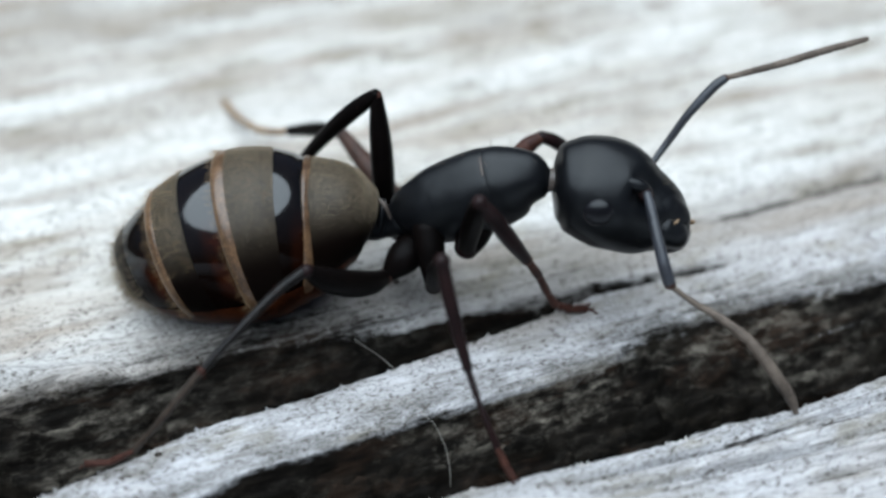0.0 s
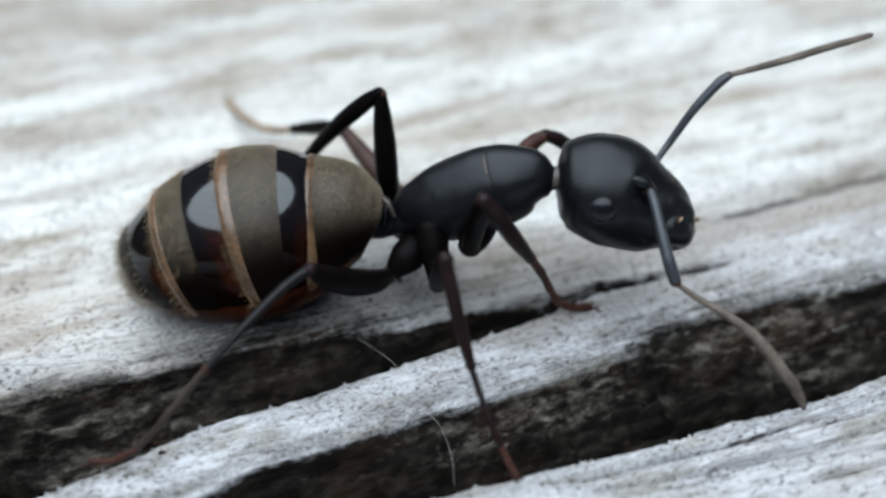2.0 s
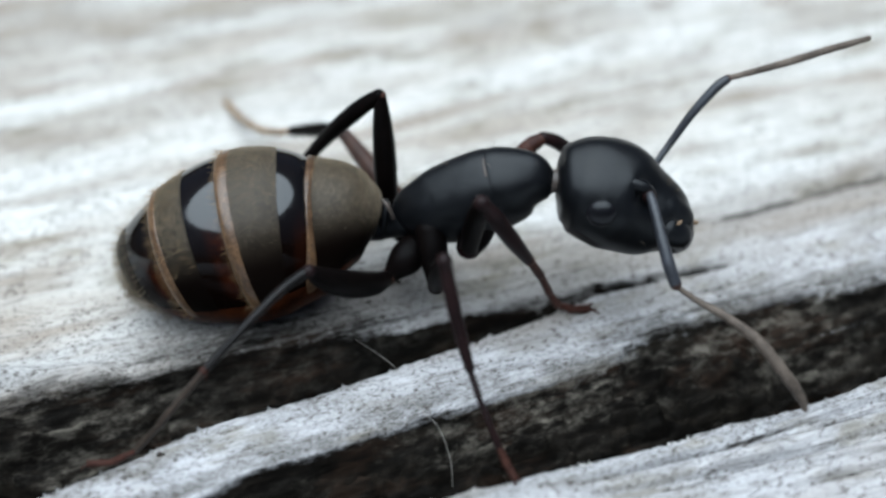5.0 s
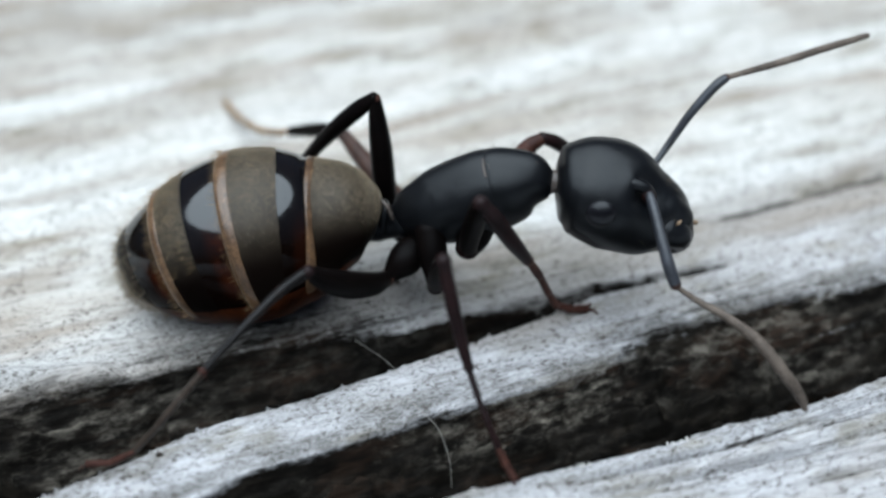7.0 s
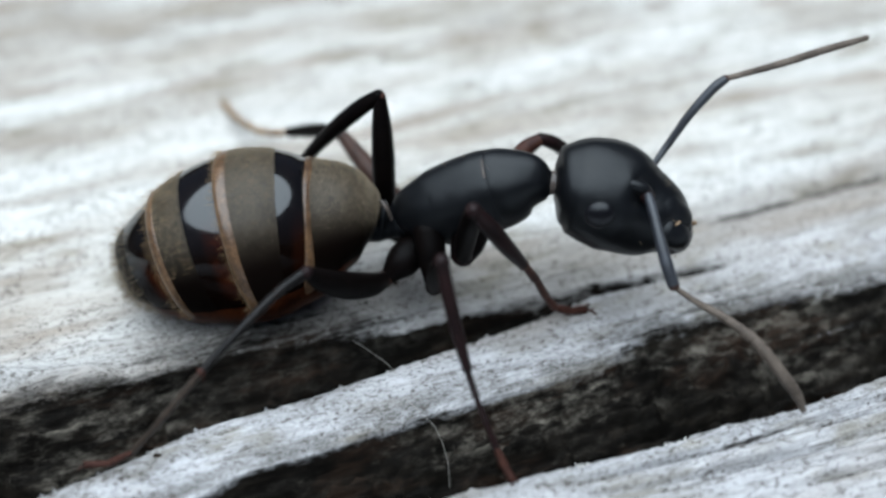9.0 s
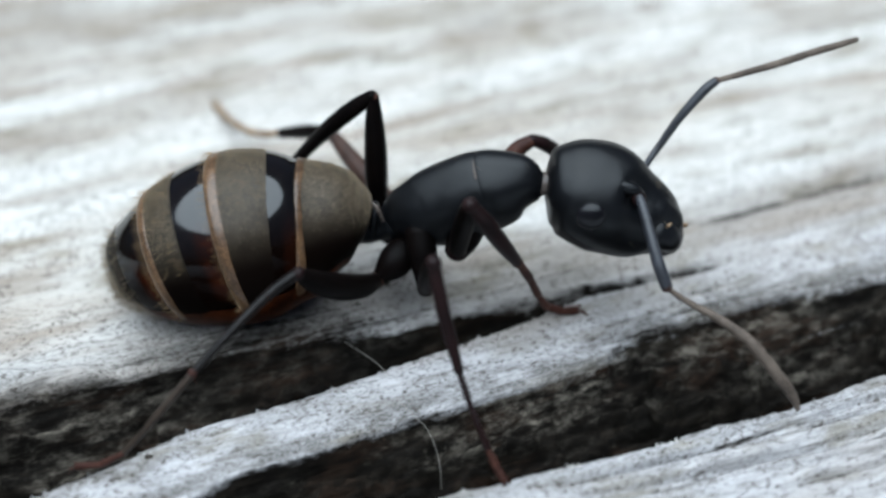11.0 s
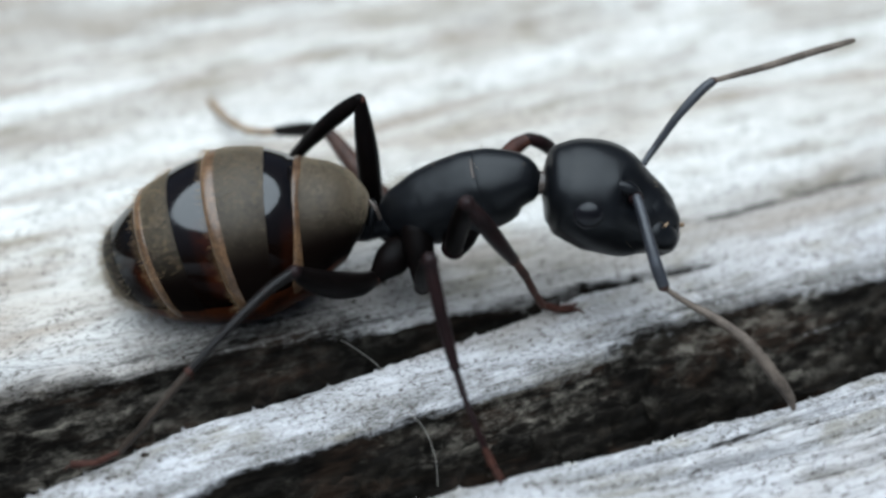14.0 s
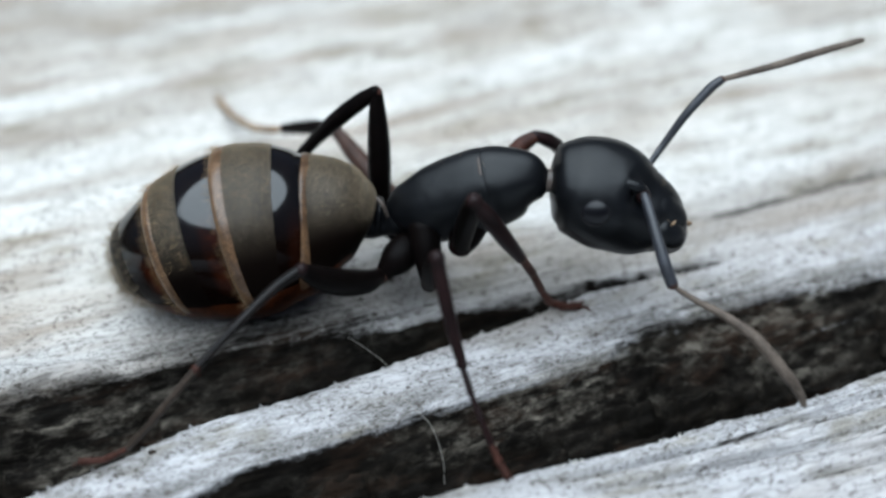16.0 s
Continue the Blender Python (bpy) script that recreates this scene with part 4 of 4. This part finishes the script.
leg_mid_far = build_leg("middle_leg", *([(-0.17, -1.05, 1.68, 0.340), (-0.23, -0.75, 1.38, 0.321), (-0.36, -0.61, 1.36, 0.198)], [(-0.40, -0.58, 1.33, 0.174), (-0.86, -0.22, 1.46, 0.225), (-1.32, 0.40, 1.56, 0.241), (-1.79, 1.10, 1.77, 0.219), (-2.28, 1.80, 2.01, 0.144)], [(-2.33, 1.80, 2.03, 0.144), (-2.70, 2.10, 1.93, 0.159), (-3.14, 2.50, 1.66, 0.161), (-3.61, 2.90, 1.38, 0.123)], [(-3.72, 3.49, 1.00, 0.098), (-4.16, 3.75, 0.80, 0.099), (-4.63, 4.23, 0.55, 0.101), (-5.10, 4.95, 0.35, 0.103), (-5.49, 5.61, 0.20, 0.105), (-5.86, 6.42, 0.06, 0.107)]), "rusty brown middle leg trailing on pale wood", upper=ROSY, lower=LIMB, foot_mat=TAN)
leg_fore_far = build_leg("fore_leg", *([(1.15, -1.10, 2.24, 0.311), (1.23, -0.80, 1.95, 0.292), (1.29, -0.67, 2.08, 0.182)], [(1.31, -0.67, 2.16, 0.170), (1.52, -0.52, 2.57, 0.217), (1.81, -0.34, 3.00, 0.192), (2.14, -0.22, 3.19, 0.132)], [(2.16, -0.22, 3.19, 0.132), (2.43, -0.13, 3.03, 0.157), (2.70, 0.00, 2.73, 0.147), (3.06, 0.10, 2.14, 0.124)], [(3.08, 0.10, 2.11, 0.087), (3.27, 0.15, 1.81, 0.088), (3.56, 1.11, 0.90, 0.092), (3.75, 1.33, 0.50, 0.093), (3.92, 1.41, 0.20, 0.094), (4.14, 1.45, 0.05, 0.081)]), "red brown fore leg, mostly behind the head", upper=TARSUS)

FOOT_FORE, FOOT_MID, FOOT_HIND = (3.17, -1.98, -0.08), (1.36, -6.97, 0.06), (-6.66, -6.48, -0.06)
FOOT_FORE_FAR, FOOT_MID_FAR, FOOT_HIND_FAR = (4.14, 1.45, 0.05), (-5.86, 6.42, 0.06), (-5.02, 0.71, 0.05)


# ---- small things on the timber ----
def build_strand(rows, thick, label):
    rows = [(*r[:3], thick) for r in rows]
    ob = part("fibre_strand", tube(rows, 40, 6), STRAND, None, label, pivot=rows[0][:3])
    return tagged(ob, label, "fibre", "loose fibres on the wood")


build_strand([(-2.04, -2.37, -0.50), (-1.72, -2.95, -0.20), (-1.33, -3.61, 0.10), (-1.06, -3.95, 0.15), (-0.83, -4.15, 0.02)], 0.006, "fine pale fibre bridging the crack edge")
build_strand([(-0.70, -4.77, 0.03), (-0.35, -5.35, 0.15), (-0.10, -5.64, 0.10), (0.07, -5.84, -0.20), (0.17, -6.08, -0.50), (0.20, -6.30, -0.90)], 0.006, "long fine pale fibre hanging over the crack")


def build_crumb(x, y, size, material, label):
    """A crumb of bark, uneven all round."""
    bm = bmesh.new()
    bmesh.ops.create_icosphere(bm, subdivisions=3, radius=1.0)
    z = on_timber(x, y)
    for v in bm.verts:
        k = 1 + 0.45 * noise.noise(v.co * 1.3 + Vector((x, y, 0))) + 0.2 * noise.noise(v.co * 3.1)
        v.co = Vector((v.co.x * size * 1.3 * k + x, v.co.y * size * k + y, v.co.z * size * 0.7 * k + z + size * 0.35))
    ob = part("bark_crumb", bm, material, None, label, pivot=(x, y, z))
    return tagged(ob, label, "bark crumb", "crumbs on the wood")


BARK = cuticle("dark_bark", (0.008, 0.006, 0.005), (0.040, 0.030, 0.022), 0.8, 0.03, 0.02, spec=0.05)
build_crumb(-5.38, -6.15, 0.055, BARK, "dark brown crumb of bark lying on grey wood")
build_crumb(5.38, -0.60, 0.050, BARK, "dark brown crumb of bark lying on grey wood")
build_crumb(-5.07, -3.45, 0.030, BARK, "dark brown crumb of bark lying on grey wood")
build_crumb(-0.99, -1.14, 0.060, BARK, "dark brown crumb of bark lying on grey wood")
build_crumb(-1.62, -1.72, 0.040, BARK, "dark brown crumb of bark lying on grey wood")
build_crumb(-0.92, -5.48, 0.030, BARK, "dark brown crumb of bark lying on grey wood")


# slow sway of the body: seconds, to the side, upward, degrees of pitch about the gaster
SWAY = [
    (0, -0.004, -0.003, -0.3), (0.5, 0.015, -0.006, -0.38), (1, -0.005, -0.016, -0.37), (1.5, 0.006, -0.005, -0.38), (2, 0.008, -0.005, -0.35),
    (2.5, 0.018, -0.004, -0.35), (3, 0.008, -0.01, -0.28), (3.5, 0.003, -0.006, -0.23), (4, 0, 0, 0), (6.5, 0.022, 0.006, -0.12),
    (7, 0.019, -0.007, -0.07), (7.5, 0.018, 0.006, 0.13), (8, 0.013, 0.008, 0.14), (8.5, 0.018, 0.005, 0.03), (9, 0.024, 0, 0.1),
    (11.5, 0.02, -0.014, 0.07), (12, 0.012, 0.002, 0.42), (12.5, 0.025, 0.005, 0.3), (13, 0.007, 0.009, 0.82), (13.5, 0.018, 0.009, 0.57),
    (14, 0.027, 0.001, 0.34), (14.5, 0.032, 0.008, 0.31), (15, 0.022, 0.009, 0.42), (15.5, 0.016, 0.013, 0.55), (16, 0.024, 0.027, 0.64),
]
GASTER_FOOT = (-4.2, -1.8, 0.0)
# nodding of the head in degrees
NOD = [
    (0, 0.45), (0.5, 0.57), (1, 0.22), (1.5, 0.37), (2, 0.04), (2.5, 0.62), (3, -0), (3.5, 0.2),
    (4, 0), (6.5, 0.08), (7, -0.29), (7.5, -0.28), (8, -0.15), (8.5, -0.77), (9, -0.71), (11.5, 0.04),
    (12, 0.4), (12.5, 0.29), (13, -0.16), (13.5, 0.12), (14, -0.04), (14.5, 0.33), (15, 0.25), (15.5, -0),
    (16, -0.02),
]
# turns of the feelers in degrees, seen along the view
FEEL_NEAR = [
    (0, 0.98), (0.5, 0.42), (1, 0.37), (1.5, 0.06), (2, 0.34), (2.5, -0.13), (3, 0.47), (3.5, 0.18),
    (4, 0), (6.5, -0.81), (7, -0.39), (7.5, 0.14), (8, -0.19), (8.5, -0.18), (9, -0.03), (11.5, -1.69),
    (12, -1.35), (12.5, -1.92), (13, -0.64), (13.5, -2.28), (14, -1.59), (14.5, -2.89), (15, -2.5), (15.5, -2.85),
    (16, -2.48),
]
FEEL_FAR = [
    (0, -0.11), (0.5, -0.03), (1, 0.29), (1.5, 0.17), (2, -0), (2.5, -0.43), (3, 0.13), (3.5, -0.19),
    (4, 0), (6.5, -1.12), (7, -0.75), (7.5, -0.58), (8, -0.64), (8.5, -0.28), (9, -0.19), (11.5, -0.98),
    (12, -1.35), (12.5, -1.73), (13, -0.99), (13.5, -1.37), (14, -0.85), (14.5, -1.67), (15, -1.23), (15.5, -0.89),
    (16, -0.71),
]
# twitching knees: 0 raised, 1 dropped
TWITCH_HIND = [
    (0, 0.5), (0.5, 0.25), (1, 0.36), (1.5, 0.25), (2, 0.4), (2.5, 0.2), (2.7, 0.2), (2.9, 1.2),
    (3, 0.68), (3.1, 0.25), (3.5, 0.3), (3.8, 0.25), (3.9, 1.1), (4, 1), (4.1, 0.25), (6.5, 0.33),
    (6.8, 0.2), (7, 1.18), (7.1, 1.3), (7.2, 0.2), (7.5, 0.15), (8, 0.06), (8.5, 0.3), (9, 0),
    (11.5, -0.2), (12, -0.06), (12.5, -0.2), (12.7, -0.1), (12.9, 0.5), (13, 1.7), (13.1, 0.6), (13.2, -0.1),
    (13.5, -0.2), (13.8, -0.1), (14, 1.55), (14.1, 1.4), (14.2, -0.1), (14.5, -0.2), (15, -0.1), (15.5, -0.25),
    (16, -0.25),
]
TWITCH_FORE = [(0, 0), (0.4, 0), (0.5, 1), (0.6, 0.6), (0.8, 0.2), (1.5, 0), (2.3, 0), (2.5, 0.5), (2.9, 1), (3.1, 0), (3.8, 0), (4.0, 1), (4.1, 0.4), (4.3, 0), (6.3, 0), (6.5, 0.6),
               (6.7, 1), (6.9, 0), (7.7, 0), (7.8, 0.8), (8.0, 0.2), (8.8, 0), (9.0, 0.9), (9.2, 0), (11.3, 0), (13.2, 0), (13.3, 1), (13.4, 0.1), (13.7, 0.2), (13.8, 0.8),
               (13.9, 0), (16, 0)]
VIEW = Vector((0, math.cos(radians(PITCH)), -math.sin(radians(PITCH))))


def at(keys, t):
    return [float(np.interp(t, [k[0] for k in keys], [k[j] for k in keys])) for j in range(1, len(keys[0]))]


def turn_about(place, degrees, axis):
    place = Vector(place) * MM
    return Matrix.Translation(place) @ Matrix.Rotation(radians(degrees), 4, axis) @ Matrix.Translation(-place)


def build_splinters():
    """Torn white fibres that stand up along the near edge of the wide check, in the timber's own axes."""
    rnd = random.Random(21)
    for s0, c0, many, tall in ((0.21, -7.11, 6, 0.17), (2.24, -7.19, 5, 0.10), (2.00, -7.18, 3, 0.09), (-0.22, -7.09, 4, 0.09), (3.30, -7.20, 2, 0.10), (1.10, -7.16, 2, 0.10)):
        for k in range(many):
            s = s0 + rnd.uniform(-0.10, 0.10)
            c = float(edge_line(CHECK_B_NEAR, s)) - rnd.uniform(0.03, 0.12)
            z = float(timber_height(np.array([[s]]), np.array([[c]]))[0][0, 0]) - 0.04
            lean = Vector((rnd.uniform(-1.6, 0.9), rnd.uniform(-0.2, 1.0), 0.7)).normalized() * tall * rnd.uniform(0.5, 1.1)
            rows = [(s, c, z, 0.026), (s + lean.x * 0.5, c + lean.y * 0.5, z + lean.z * 0.55, 0.018), (s + lean.x, c + lean.y, z + lean.z, 0.006)]
            part("splinter", tube(rows, 8, 6), FIBRE, timber, "torn white wood fibre")


build_splinters()


def motions():
    """What moves: the ant's sway, its head, feelers and legs."""
    home = Vector((0, SIDE, 0)) * MM
    into_ant = Matrix.Translation(-home)
    rest = lambda ob: Matrix.Translation(PIVOT[ob.name] * MM)

    def body(t):
        side, rise, pitch = at(SWAY, t)
        return Matrix.Translation(Vector((side, 0, rise)) * MM) @ turn_about(GASTER_FOOT, pitch, (0, 1, 0))

    walk(ant, [(t, body(t) @ Matrix.Translation(home)) for t, *_ in SWAY])
    nod = lambda t: turn_about(NAPE, at(NOD, t)[0], (0, 1, 0))
    walk(head, [(t, into_ant @ nod(t) @ rest(head)) for t, _ in NOD])
    for ob, keys in ((antenna_near, FEEL_NEAR), (antenna_far, FEEL_FAR)):
        base = PIVOT[ob.name]
        walk(ob, [(t, into_ant @ nod(t) @ turn_about(base, turn, VIEW) @ rest(ob)) for t, turn in keys])
    # the feet stay planted while the hips go with the body
    for ob, foot, keys in ((leg_fore_near, FOOT_FORE, TWITCH_FORE), (leg_mid_near, FOOT_MID, ()), (leg_hind_near, FOOT_HIND, ()),
                           (leg_hind_far, FOOT_HIND_FAR, TWITCH_HIND), (leg_mid_far, FOOT_MID_FAR, ()), (leg_fore_far, FOOT_FORE_FAR, ())):
        foot_m, hip = Vector(foot) * MM, PIVOT[ob.name] * MM
        rows = []
        for t in sorted({k[0] for k in SWAY} | {k[0] for k in keys}):
            q = (hip - foot_m).rotation_difference(body(t) @ hip - foot_m).to_matrix().to_4x4()
            m = Matrix.Translation(foot_m) @ q @ Matrix.Translation(-foot_m)
            if ob == leg_fore_near:
                m = m @ turn_about(foot, 1.7 - 3.2 * at(keys, t)[0], VIEW)
            if ob == leg_hind_far:
                up = 1 - at(keys, t)[0]
                m = m @ turn_about(PIVOT[ob.name], 2.7 * up, VIEW) @ turn_about(PIVOT[ob.name], -2.6 * up, (1, 0, 0))
            rows.append((t, (body(t) @ Matrix.Translation(home)).inverted() @ m @ rest(ob)))
        walk(ob, rows)


motions()
